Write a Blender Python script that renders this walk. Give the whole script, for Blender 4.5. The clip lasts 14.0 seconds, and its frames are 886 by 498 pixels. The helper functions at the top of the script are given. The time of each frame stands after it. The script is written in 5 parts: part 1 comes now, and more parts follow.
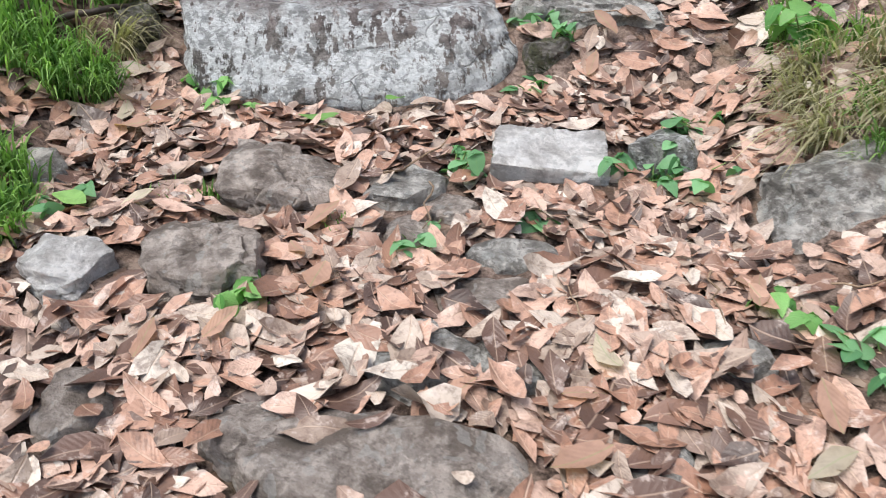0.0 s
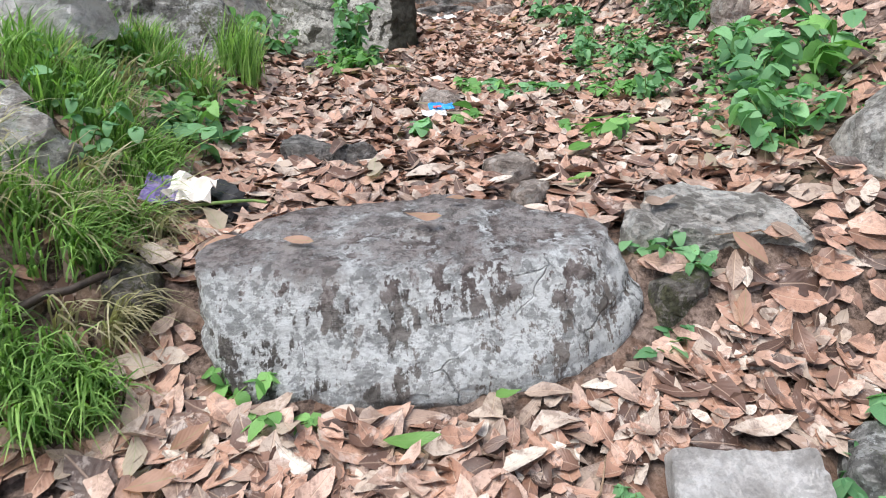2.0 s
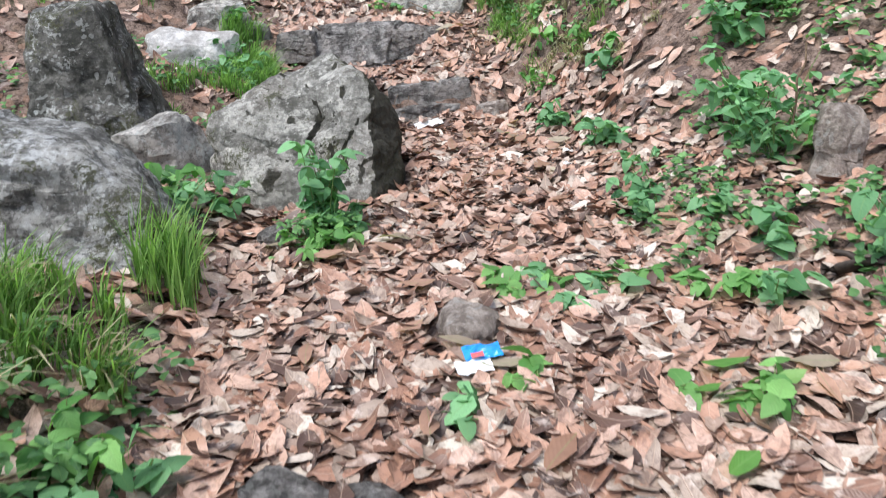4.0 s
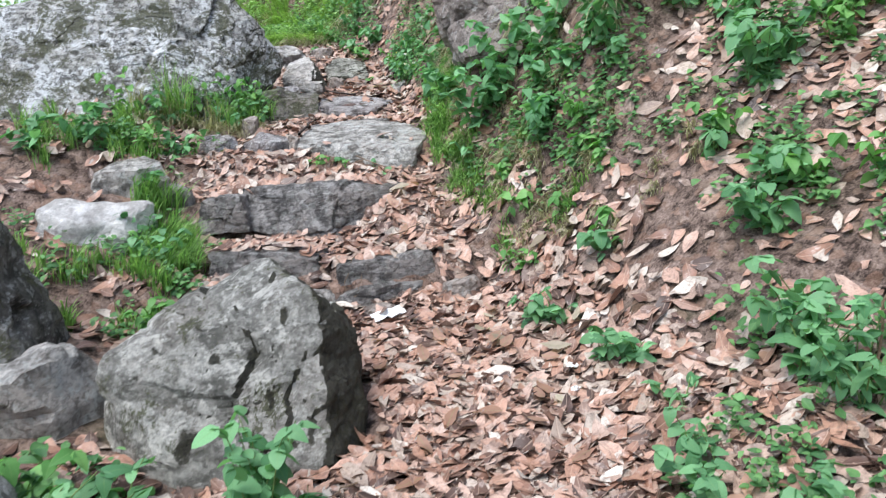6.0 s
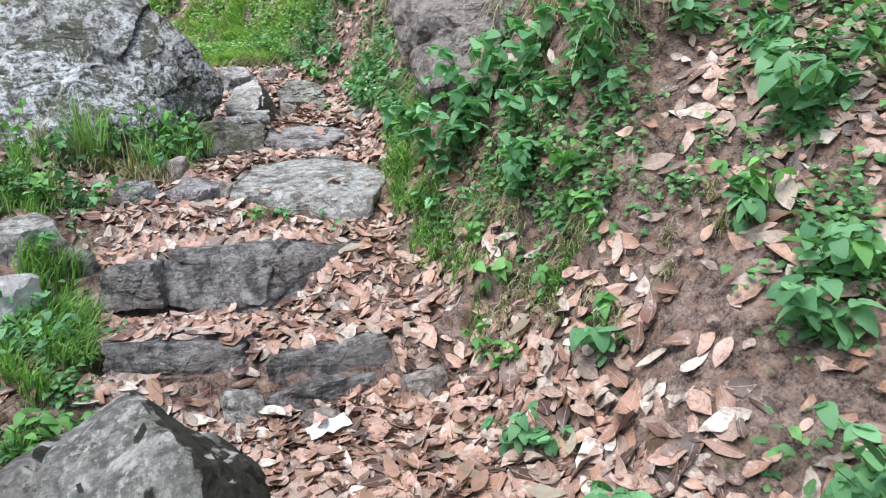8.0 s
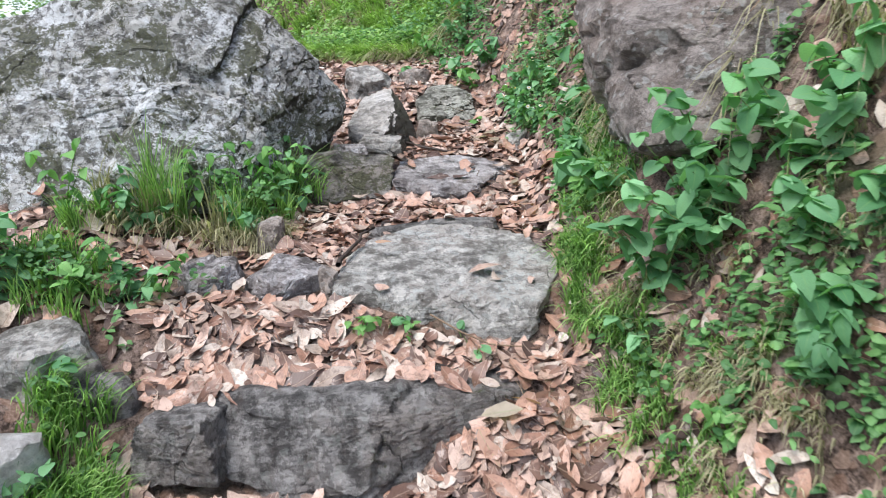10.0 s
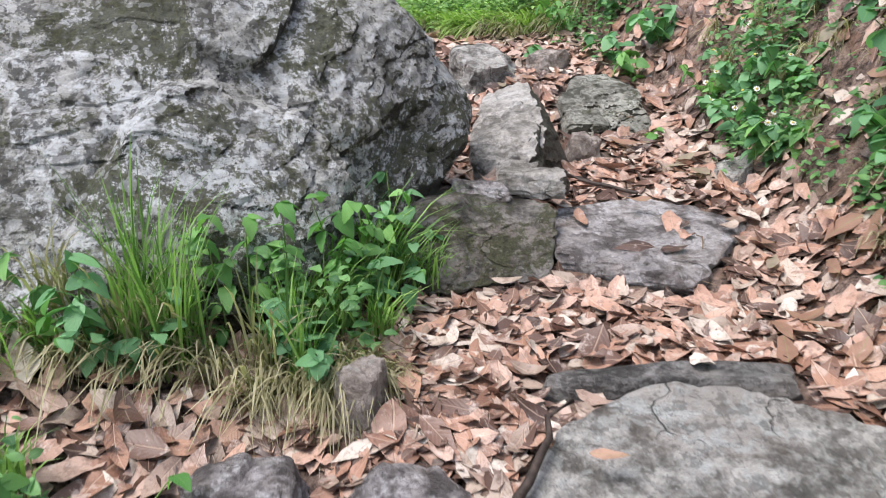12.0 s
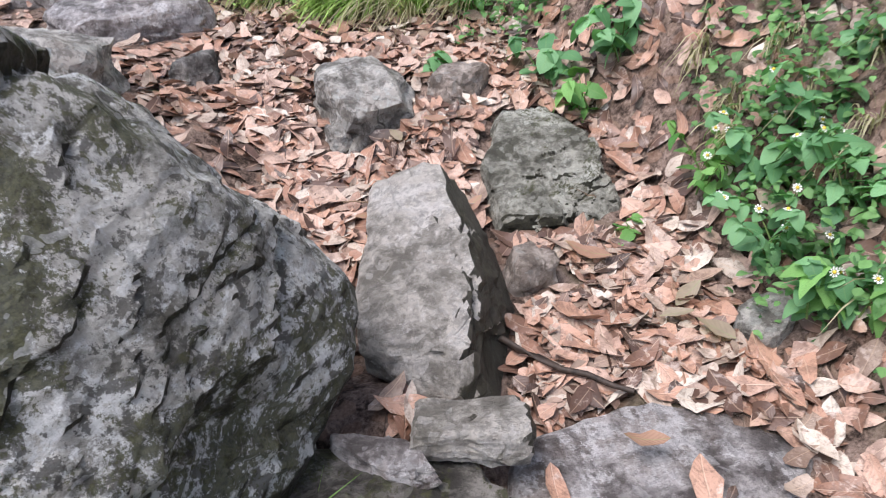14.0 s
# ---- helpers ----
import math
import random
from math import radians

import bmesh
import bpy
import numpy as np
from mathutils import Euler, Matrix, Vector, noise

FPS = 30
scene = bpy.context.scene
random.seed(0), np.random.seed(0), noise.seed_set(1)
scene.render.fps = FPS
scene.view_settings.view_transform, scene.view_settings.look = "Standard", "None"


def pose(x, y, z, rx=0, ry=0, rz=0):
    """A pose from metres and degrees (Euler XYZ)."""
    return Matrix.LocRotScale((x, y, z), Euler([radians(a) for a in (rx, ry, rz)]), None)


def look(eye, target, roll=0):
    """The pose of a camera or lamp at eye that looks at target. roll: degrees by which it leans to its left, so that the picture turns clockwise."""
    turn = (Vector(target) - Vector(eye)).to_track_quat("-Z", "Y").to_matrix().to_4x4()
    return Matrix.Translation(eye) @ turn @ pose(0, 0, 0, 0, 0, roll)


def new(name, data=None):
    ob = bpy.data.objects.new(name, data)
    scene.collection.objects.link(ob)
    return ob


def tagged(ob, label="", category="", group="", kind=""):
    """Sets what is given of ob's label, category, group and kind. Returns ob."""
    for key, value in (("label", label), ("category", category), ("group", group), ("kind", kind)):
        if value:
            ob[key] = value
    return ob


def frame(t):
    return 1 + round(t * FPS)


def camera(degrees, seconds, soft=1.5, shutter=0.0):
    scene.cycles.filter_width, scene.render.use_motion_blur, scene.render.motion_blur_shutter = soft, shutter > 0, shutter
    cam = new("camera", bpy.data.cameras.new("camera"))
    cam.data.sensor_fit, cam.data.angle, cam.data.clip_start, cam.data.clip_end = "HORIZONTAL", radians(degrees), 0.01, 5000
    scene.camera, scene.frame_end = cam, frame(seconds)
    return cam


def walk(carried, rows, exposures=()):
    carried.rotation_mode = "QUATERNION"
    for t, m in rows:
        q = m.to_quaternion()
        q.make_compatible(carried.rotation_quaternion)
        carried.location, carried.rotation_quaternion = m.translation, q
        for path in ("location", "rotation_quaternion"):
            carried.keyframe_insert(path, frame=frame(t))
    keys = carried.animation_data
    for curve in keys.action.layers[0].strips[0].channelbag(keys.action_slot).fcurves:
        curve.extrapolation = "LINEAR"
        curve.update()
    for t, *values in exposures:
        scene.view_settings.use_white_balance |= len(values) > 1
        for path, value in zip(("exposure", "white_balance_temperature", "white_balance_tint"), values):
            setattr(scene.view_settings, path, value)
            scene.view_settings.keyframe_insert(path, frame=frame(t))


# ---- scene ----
cam = camera(62.7, 14.0, soft=1.0, shutter=0.2)
PATH = [
    (0, (0.035, -0.000, 1.093), (0.031, 1.793, 0.207), 1.2),
    (0.5, (-0.083, 0.178, 1.106), (-0.129, 1.978, 0.237), 0.4),
    (1, (-0.178, 0.428, 1.209), (-0.231, 2.235, 0.353), -0.4),
    (1.5, (-0.344, 0.717, 1.305), (-0.295, 2.529, 0.461), -0.3),
    (2, (-0.390, 0.886, 1.492), (-0.245, 2.709, 0.682), -0.8),
    (2.5, (-0.370, 1.150, 1.452), (-0.159, 2.967, 0.642), -1.3),
    (3, (-0.324, 1.489, 1.598), (-0.111, 3.304, 0.787), -2.3),
    (3.5, (-0.428, 1.842, 1.605), (-0.194, 3.656, 0.796), -2.8),
    (3.7, (-0.475, 1.985, 1.685), (-0.230, 3.808, 0.899), -3.1),
    (5.8, (-0.487, 3.098, 2.017), (-0.071, 4.984, 1.498), -3.7),
    (6, (-0.442, 3.141, 2.076), (0.019, 5.023, 1.581), -3.9),
    (6.5, (-0.295, 3.297, 2.137), (0.262, 5.178, 1.749), -5.5),
    (7, (-0.164, 3.465, 2.167), (0.397, 5.349, 1.796), -6.0),
    (7.2, (-0.187, 3.546, 2.135), (0.384, 5.422, 1.739), -5.3),
    (9.3, (0.014, 4.817, 2.456), (0.318, 6.725, 1.938), -3.3),
    (9.5, (0.020, 4.981, 2.486), (0.268, 6.895, 1.960), -3.6),
    (10, (0.084, 5.470, 2.499), (0.221, 7.389, 1.955), -3.9),
    (10.5, (-0.012, 5.933, 2.405), (0.063, 7.852, 1.848), -3.3),
    (11, (-0.106, 6.392, 2.463), (-0.091, 8.304, 1.878), -3.5),
    (11.5, (-0.140, 6.848, 2.483), (-0.175, 8.759, 1.894), -4.0),
    (12, (-0.251, 7.230, 2.545), (-0.254, 9.132, 1.925), -3.0),
    (12.5, (-0.358, 7.594, 2.749), (-0.222, 9.447, 2.008), -0.6),
    (13, (-0.264, 7.922, 2.830), (0.019, 9.768, 2.113), -1.9),
    (13.5, (-0.113, 8.334, 3.039), (0.179, 10.150, 2.254), -3.2),
    (14, (-0.128, 8.645, 2.974), (0.132, 10.399, 2.048), -3.5),
]
walk(cam, [(t, look(eye, target, roll)) for t, eye, target, roll in PATH], exposures=[(0.0, 0.97, 6640, 9), (3.0, 1.0, 6550, 10), (6.0, 0.98, 6200, 9), (9.5, 1.0, 6300, 10), (12.0, 1.02, 6550, 13), (13.0, 1.0, 6650, 11.5), (14.0, 1.02, 6500, 15)])

# ---- daylight: bright overcast, open to the valley on the left ----
world = bpy.data.worlds.new("sky")
scene.world = world
world.use_nodes = True
wn, wl = world.node_tree.nodes, world.node_tree.links
sky = wn.new("ShaderNodeTexSky")
sky.sky_type, sky.sun_disc = "NISHITA", False
sky.sun_elevation, sky.sun_rotation = radians(64), radians(236)
pale = wn.new("ShaderNodeHueSaturation")
pale.inputs["Saturation"].default_value = 0.65
wl.new(sky.outputs["Color"], pale.inputs["Color"])
wl.new(pale.outputs["Color"], wn["Background"].inputs["Color"])
wn["Background"].inputs["Strength"].default_value = 0.135
sun = new("sun", bpy.data.lights.new("sun", "SUN"))
sun.data.energy, sun.data.angle, sun.data.color = 2.3, radians(35), (1.0, 0.98, 0.96)
sun.matrix_world = look((-3.4, -2.3, 8.5), (0, 0, 0))

# ---- the lie of the land ----
# stations along the path: y, path height, centre, right edge, left edge
STATION_Y = [-6, 0, 1.4, 2.0, 2.42, 2.62, 3.2, 4.0, 5.0, 6.0, 6.94, 7.02, 7.45, 7.67, 7.81, 7.98, 8.16, 8.75, 9.3, 9.44, 9.94, 10.3, 10.7, 11.3, 12.1, 13.5, 15.3, 18, 24]
STATION_Z = [-1.2, 0.0, 0.25, 0.37, 0.47, 0.66, 0.71, 0.745, 0.77, 0.80, 0.83, 1.00, 1.09, 1.12, 1.31, 1.37, 1.53, 1.63, 1.655, 1.71, 1.81, 1.87, 1.98, 2.22, 2.35, 2.39, 2.52, 2.9, 3.6]
EDGE_Y = [-6, 0, 1.5, 2.6, 4.0, 5.0, 5.6, 6.3, 7.0, 8.0, 9.0, 10.0, 11.0, 12.0, 13.5, 15.3, 18, 24]
EDGE_R = [0.8, 0.75, 0.72, 0.8, 0.75, 0.62, 0.55, 0.62, 0.62, 0.66, 0.80, 0.92, 0.85, 0.62, 0.15, -0.8, -2.5, -6]
EDGE_L = [-1.1, -1.1, -1.05, -1.08, -0.95, -0.88, -0.80, -0.75, -0.80, -0.85, -0.65, -0.35, -0.35, -0.7, -1.5, -2.6, -4.5, -8]
RISE_R = [0.5, 0.5, 0.55, 0.5, 0.42, 0.42, 0.5, 0.95, 1.4, 1.4, 1.4, 1.6, 1.5, 1.3, 1.4, 1.4, 1.3, 1.2]
RISE_L = [0.3, 0.3, 0.5, 0.6, 0.55, 0.25, 0.2, 0.2, 0.15, 0.2, 0.3, 0.4, 0.3, 0.1, 0.1, 0.1, 0.1, 0.1]


def ground_z(x, y):
    """Height of the ground, for arrays of x and y."""
    x, y = np.asarray(x, float), np.asarray(y, float)
    base = np.interp(y, STATION_Y, STATION_Z)
    right = np.maximum(x - np.interp(y, EDGE_Y, EDGE_R), 0)
    left = np.maximum(np.interp(y, EDGE_Y, EDGE_L) - x, 0)
    rr, rl = np.interp(y, EDGE_Y, RISE_R), np.interp(y, EDGE_Y, RISE_L)
    bank = rr * np.minimum(right, 0.9) ** 1.25 + 0.75 * np.maximum(right - 0.9, 0) - 0.5 * np.maximum(right - 9, 0)
    mound = rl * np.minimum(left, 0.7) + 0.12 * np.clip(left - 0.7, 0, 2) - 0.45 * np.maximum(left - 3.2, 0) + 0.35 * np.maximum(left - 14, 0)
    away = np.clip((right + left) / 0.5, 0, 1)
    bumps = 0.012 * np.sin(9 * x + 2 * y) * np.sin(7.3 * y - 3 * x) + away * (
        0.05 * np.sin(2.7 * x + 1.1 * y + 1) * np.sin(2.1 * y - 0.8 * x) + 0.03 * np.sin(6.1 * x - 2.2 * y) * np.sin(5.3 * y + 1.7 * x))
    # leaves heaped in front of the high step and in the pocket beside the wedge rock
    heap = 0.20 * np.exp(-(((x - 0.45) / 0.25) ** 2) - ((y - 7.58) / 0.17) ** 2) + 0.10 * np.exp(-(((x + 0.08) / 0.2) ** 2) - ((y - 9.96) / 0.15) ** 2)
    return base + bank + mound + bumps + heap


# ---- materials ----
def rgb(r, g, b):
    return (r, g, b, 1.0)


class Mat:
    """A small node builder for one material."""

    def __init__(self, name, rough=0.8, spec=0.3):
        self.m = bpy.data.materials.new(name)
        self.m.use_nodes = True
        self.t = self.m.node_tree
        self.b = self.t.nodes["Principled BSDF"]
        self.b.inputs["Roughness"].default_value = rough
        self.b.inputs["Specular IOR Level"].default_value = spec
        self.coord = self.t.nodes.new("ShaderNodeTexCoord")

    def node(self, kind, **inputs):
        n = self.t.nodes.new(kind)
        for k, v in inputs.items():
            self.put(n, k.replace("_", " "), v)
        return n

    def put(self, n, k, v):
        if isinstance(v, bpy.types.NodeSocket):
            self.t.links.new(v, n.inputs[k])
        else:
            n.inputs[k].default_value = v

    def noise(self, scale, detail=6.0, rough=0.6, vector=None, stretch=None, warp=0.0):
        v = vector if vector is not None else self.coord.outputs["Object"]
        if stretch:
            mp = self.node("ShaderNodeMapping", Vector=v)
            mp.inputs["Scale"].default_value = stretch
            v = mp.outputs["Vector"]
        return self.node("ShaderNodeTexNoise", Vector=v, Scale=scale, Detail=detail, Roughness=rough, Distortion=warp).outputs["Fac"]

    def ramp(self, fac, *stops):
        n = self.node("ShaderNodeValToRGB", Fac=fac)
        el = n.color_ramp.elements
        while len(el) < len(stops):
            el.new(0.5)
        for e, (p, c) in zip(el, stops):
            e.position, e.color = p, (c if len(c) == 4 else rgb(*c))
        return n.outputs["Color"]

    def step(self, fac, lo, hi):
        n = self.node("ShaderNodeMapRange", Value=fac)
        n.inputs["From Min"].default_value, n.inputs["From Max"].default_value = lo, hi
        n.interpolation_type = "SMOOTHSTEP"
        return n.outputs["Result"]

    def math(self, op, a, b=0.0):
        n = self.t.nodes.new("ShaderNodeMath")
        n.operation = op
        self.put(n, 0, a), self.put(n, 1, b)
        return n.outputs[0]

    def mix(self, fac, a, b, how="MIX"):
        n = self.t.nodes.new("ShaderNodeMix")
        n.data_type, n.blend_type = "RGBA", how
        self.put(n, 0, fac), self.put(n, 6, a), self.put(n, 7, b)
        return n.outputs[2]

    def bump(self, height, strength=0.5, distance=0.01, normal=None):
        n = self.node("ShaderNodeBump", Height=height, Strength=strength, Distance=distance)
        if normal is not None:
            self.put(n, "Normal", normal)
        return n.outputs["Normal"]

    def done(self, color, normal=None, rough=None):
        self.put(self.b, "Base Color", color)
        if normal is not None:
            self.put(self.b, "Normal", normal)
        if rough is not None:
            self.put(self.b, "Roughness", rough)
        return self.m


def rock_material(name, dark, light, lichen=0.0, lichen_color=(0.62, 0.63, 0.60), moss=0.0, brown=0.0, strata=0.0, streak=0.0, gloss=0.8, blotch=0.35, flake=0.5, patchy=5.2, crown=0.0, mossy_shade=None, cracks=0.5, crack_size=3.2, moss_size=3.4, wet=0.95):
    k = Mat(name, rough=gloss)
    big, mid, fine = k.noise(2.6, 6, 0.65), k.noise(9, 12, 0.72, warp=0.12), k.noise(70, 8, 0.8)
    tone = k.math("ADD", k.math("MULTIPLY", big, 0.34), k.math("ADD", k.math("MULTIPLY", mid, 0.52), k.math("MULTIPLY", fine, 0.14)))
    col = k.ramp(tone, (0.44, dark), (0.487, tuple((a + b) / 2 for a, b in zip(dark, light))), (0.53, light))
    # broken flakes: uneven cells, pulled about by noise
    pull = k.node("ShaderNodeTexNoise", Vector=k.coord.outputs["Object"], Scale=5.0, Detail=5.0)
    warped = k.mix(0.35, k.coord.outputs["Object"], pull.outputs["Color"], "ADD")
    cells = k.node("ShaderNodeTexVoronoi", Vector=warped, Scale=11.0)
    cell = k.node("ShaderNodeSeparateColor", Color=cells.outputs["Color"]).outputs[0]
    col = k.mix(k.math("MULTIPLY", cell, 0.25 * flake), col, rgb(*(0.55 * c for c in dark)))
    # thin laminae of the schist, lying askew
    grain = k.noise(15, 9, 0.68, stretch=(1.0, 1.3, 1.8), warp=0.15)
    col = k.mix(k.math("MULTIPLY", k.step(grain, 0.47, 0.42), 0.30), col, rgb(*(0.6 * c for c in dark)))
    col = k.mix(k.math("MULTIPLY", k.step(grain, 0.53, 0.58), 0.28), col, rgb(*(min(0.9, 1.2 * c) for c in light)))
    if brown:
        col = k.mix(k.math("MULTIPLY", k.step(k.noise(3.1, 9, 0.75, warp=0.15), 0.47, 0.58), brown), col, rgb(0.17, 0.115, 0.085))
    if lichen:
        cut = 0.665 - 0.30 * lichen
        if streak:
            patch = k.math("ADD", k.math("MULTIPLY", k.noise(6, 12, 0.72, warp=0.08), 0.58), k.math("MULTIPLY", k.noise(26, 7, 0.68, stretch=(1, 1, 0.16)), 0.42))
            cut = cut + 0.062
            # lichen keeps to the upright front, the worn crown stays mostly bare
            z = k.node("ShaderNodeSeparateXYZ", Vector=k.coord.outputs["Object"]).outputs["Z"]
            band = k.math("MULTIPLY", k.step(k.math("ADD", z, k.math("MULTIPLY", k.noise(6, 6, 0.7), 0.34)), 0.17, 0.23),
                          k.math("SUBTRACT", 1.0, k.math("MULTIPLY", k.step(k.math("ADD", z, k.math("MULTIPLY", k.noise(7, 8, 0.72), 0.34)), 0.455, 0.52), 0.88)))
            patch = k.math("MULTIPLY", k.step(patch, cut, cut + 0.022), band)
        else:
            patch = k.step(k.math("ADD", k.math("MULTIPLY", k.noise(patchy, 14, 0.78, warp=0.2), 0.7), k.math("MULTIPLY", k.noise(34, 6, 0.75), 0.3)), cut - 0.02, cut + 0.02)
        if crown:
            top = k.step(k.math("ADD", z, k.math("MULTIPLY", k.noise(5, 8, 0.75, warp=0.5), 0.30)), 0.35, 0.41)
            worn = k.ramp(k.noise(14, 8, 0.75), (0.42, (0.11, 0.088, 0.083)), (0.50, (0.19, 0.158, 0.150)), (0.58, (0.34, 0.30, 0.285)))
            col = k.mix(k.math("MULTIPLY", top, crown), col, worn)
        pale = k.ramp(k.noise(50, 6, 0.75), (0.40, tuple(0.7 * c for c in lichen_color)), (0.52, lichen_color))
        col = k.mix(k.math("MULTIPLY", patch, 0.9), col, pale)
    spots = k.step(k.noise(24, 9, 0.74, warp=0.1), 0.515, 0.555)
    col = k.mix(k.math("MULTIPLY", spots, blotch), col, rgb(*(0.4 * c for c in dark)))
    if moss:
        cut = 0.71 - 0.3 * moss
        col = k.mix(k.math("MULTIPLY", k.step(k.math("ADD", k.math("MULTIPLY", k.noise(moss_size, 10, 0.78, warp=0.6), 0.7), k.math("MULTIPLY", fine, 0.3)), cut, cut + 0.03), 0.9), col, k.ramp(fine, (0.40, (0.028, 0.031, 0.016)), (0.60, (0.115, 0.118, 0.058))))
    if lichen and not streak:
        crust = k.node("ShaderNodeTexVoronoi", Vector=warped, Scale=27.0)
        size = k.node("ShaderNodeSeparateColor", Color=crust.outputs["Color"]).outputs[1]
        blot = k.step(k.math("SUBTRACT", k.math("MULTIPLY", k.math("SUBTRACT", size, 0.45), 1.1), crust.outputs["Distance"]), 0.0, 0.03)
        col = k.mix(k.math("MULTIPLY", blot, 0.38), col, k.ramp(k.noise(60, 5, 0.7), (0.42, tuple(0.7 * c for c in lichen_color)), (0.56, lichen_color)))
    # faces turned along the given direction: moss, with their shade put into the colour
    if mossy_shade:
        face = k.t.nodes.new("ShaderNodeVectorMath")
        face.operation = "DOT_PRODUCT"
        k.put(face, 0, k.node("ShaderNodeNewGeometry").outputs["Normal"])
        face.inputs[1].default_value = Vector(mossy_shade).normalized()
        # wet sets how far a face must turn before it darkens
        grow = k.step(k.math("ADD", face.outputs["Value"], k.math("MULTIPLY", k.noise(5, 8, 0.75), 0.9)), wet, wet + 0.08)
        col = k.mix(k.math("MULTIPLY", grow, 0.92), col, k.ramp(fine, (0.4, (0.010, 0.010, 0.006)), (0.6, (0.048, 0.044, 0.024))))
    seams = k.node("ShaderNodeTexVoronoi", Vector=k.mix(0.18, k.coord.outputs["Object"], pull.outputs["Color"], "ADD"), Scale=crack_size)
    seams.feature = "DISTANCE_TO_EDGE"
    split = k.math("MULTIPLY", k.step(seams.outputs["Distance"], 0.012, 0.002), k.step(k.noise(2.7, 4, 0.6, warp=0.3), 0.53, 0.62))
    col = k.mix(k.math("MULTIPLY", split, 0.6 * cracks), col, rgb(*(0.22 * c for c in dark)))
    height = k.math("ADD", k.math("ADD", k.math("MULTIPLY", mid, 0.7), k.math("MULTIPLY", grain, 0.5)), k.math("ADD", k.math("MULTIPLY", fine, 0.3), k.math("MULTIPLY", cell, 0.22 * flake)))
    if strata:
        layers = k.noise(5, 7, 0.7, stretch=(0.6, 1.4, 8), warp=0.5)
        height = k.math("ADD", height, k.math("MULTIPLY", layers, 0.6 * strata))
        col = k.mix(k.math("MULTIPLY", k.step(layers, 0.5, 0.42), 0.4 * strata), col, rgb(*(0.5 * c for c in dark)))
    height = k.math("SUBTRACT", height, k.math("MULTIPLY", split, 0.35 * cracks))
    return k.done(col, k.bump(height, 1.0, 0.055), k.ramp(mid, (0.3, (gloss * 0.75,) * 3), (0.7, (min(1.0, gloss * 1.1),) * 3)))


ROCK_STEP = rock_material("stained_grey_boulder_stone", (0.085, 0.075, 0.068), (0.30, 0.275, 0.255), lichen=0.88, lichen_color=(0.80, 0.82, 0.82), brown=0.3, streak=1.0, crown=0.95, cracks=0.9, blotch=0.5)
ROCK_GREY = rock_material("grey_schist", (0.20, 0.185, 0.165), (0.72, 0.685, 0.635), lichen=0.36, brown=0.38, strata=0.15, gloss=0.65, blotch=0.5, cracks=0.8)
ROCK_PALE = rock_material("pale_quartz_stone", (0.50, 0.47, 0.445), (0.88, 0.85, 0.82), lichen=0.25, gloss=0.5, blotch=0.22, cracks=0.4, flake=0.3)
ROCK_BROWN = rock_material("brown_grey_stone", (0.22, 0.178, 0.150), (0.62, 0.535, 0.475), lichen=0.22, lichen_color=(0.56, 0.55, 0.52), brown=0.45, gloss=0.8, cracks=0.7)
ROCK_DARK = rock_material("dark_slate", (0.08, 0.074, 0.070), (0.42, 0.395, 0.375), lichen=0.2, moss=0.42, blotch=0.5, lichen_color=(0.35, 0.36, 0.33), strata=0.45, brown=0.3, gloss=0.6, cracks=0.8)
ROCK_BLOCK = rock_material("mossy_dark_slate", (0.07, 0.064, 0.058), (0.34, 0.315, 0.285), lichen=0.2, lichen_color=(0.42, 0.40, 0.36), moss=0.76, strata=0.5, brown=0.35, gloss=0.55, cracks=0.9)
# the pale patches that lichen sets are partly wet highlights put into the colour
ROCK_WET = rock_material("wet_violet_schist", (0.15, 0.132, 0.128), (0.58, 0.535, 0.525), lichen=0.44, lichen_color=(0.74, 0.71, 0.71), moss=0.40, strata=0.3, brown=0.4, gloss=0.34, blotch=0.4, cracks=0.9)
# the dark facing sides of these rocks hold moss and painted shade together
ROCK_BIG = rock_material("lichened_cliff_rock", (0.14, 0.135, 0.118), (0.64, 0.63, 0.60), lichen=0.52, lichen_color=(0.80, 0.815, 0.82), moss=0.68, moss_size=3.0, gloss=0.6, patchy=3.4, brown=0.12, blotch=0.8, cracks=0.9, crack_size=1.3, mossy_shade=(1, -0.35, -0.5), wet=1.28)
ROCK_LEAN = rock_material("pale_mossy_rock", (0.16, 0.155, 0.135), (0.50, 0.48, 0.435), lichen=0.45, lichen_color=(0.66, 0.64, 0.58), moss=0.58, moss_size=4.0, brown=0.2, mossy_shade=(1, -0.25, -0.15), wet=0.66)
ROCK_WEDGE = rock_material("wet_pale_schist", (0.25, 0.23, 0.20), (0.66, 0.61, 0.555), lichen=0.42, lichen_color=(0.78, 0.74, 0.70), moss=0.12, strata=0.25, gloss=0.42, mossy_shade=(1, -0.1, 0.0), wet=0.86)
ROCK_SLAB = rock_material("stained_grey_slab", (0.12, 0.117, 0.108), (0.50, 0.49, 0.46), lichen=0.45, lichen_color=(0.70, 0.71, 0.70), moss=0.62, moss_size=2.4, blotch=0.6)
ROCK_MOSSY = rock_material("green_mossy_schist", (0.12, 0.115, 0.09), (0.50, 0.485, 0.42), lichen=0.4, lichen_color=(0.60, 0.60, 0.53), moss=0.60, moss_size=6.0, strata=0.3, blotch=0.5, mossy_shade=(0.2, -0.9, -0.5), wet=0.95)
ROCK_BANK = rock_material("brown_bank_rock", (0.15, 0.125, 0.11), (0.42, 0.365, 0.33), brown=0.4, lichen=0.15, moss=0.3, cracks=0.9)


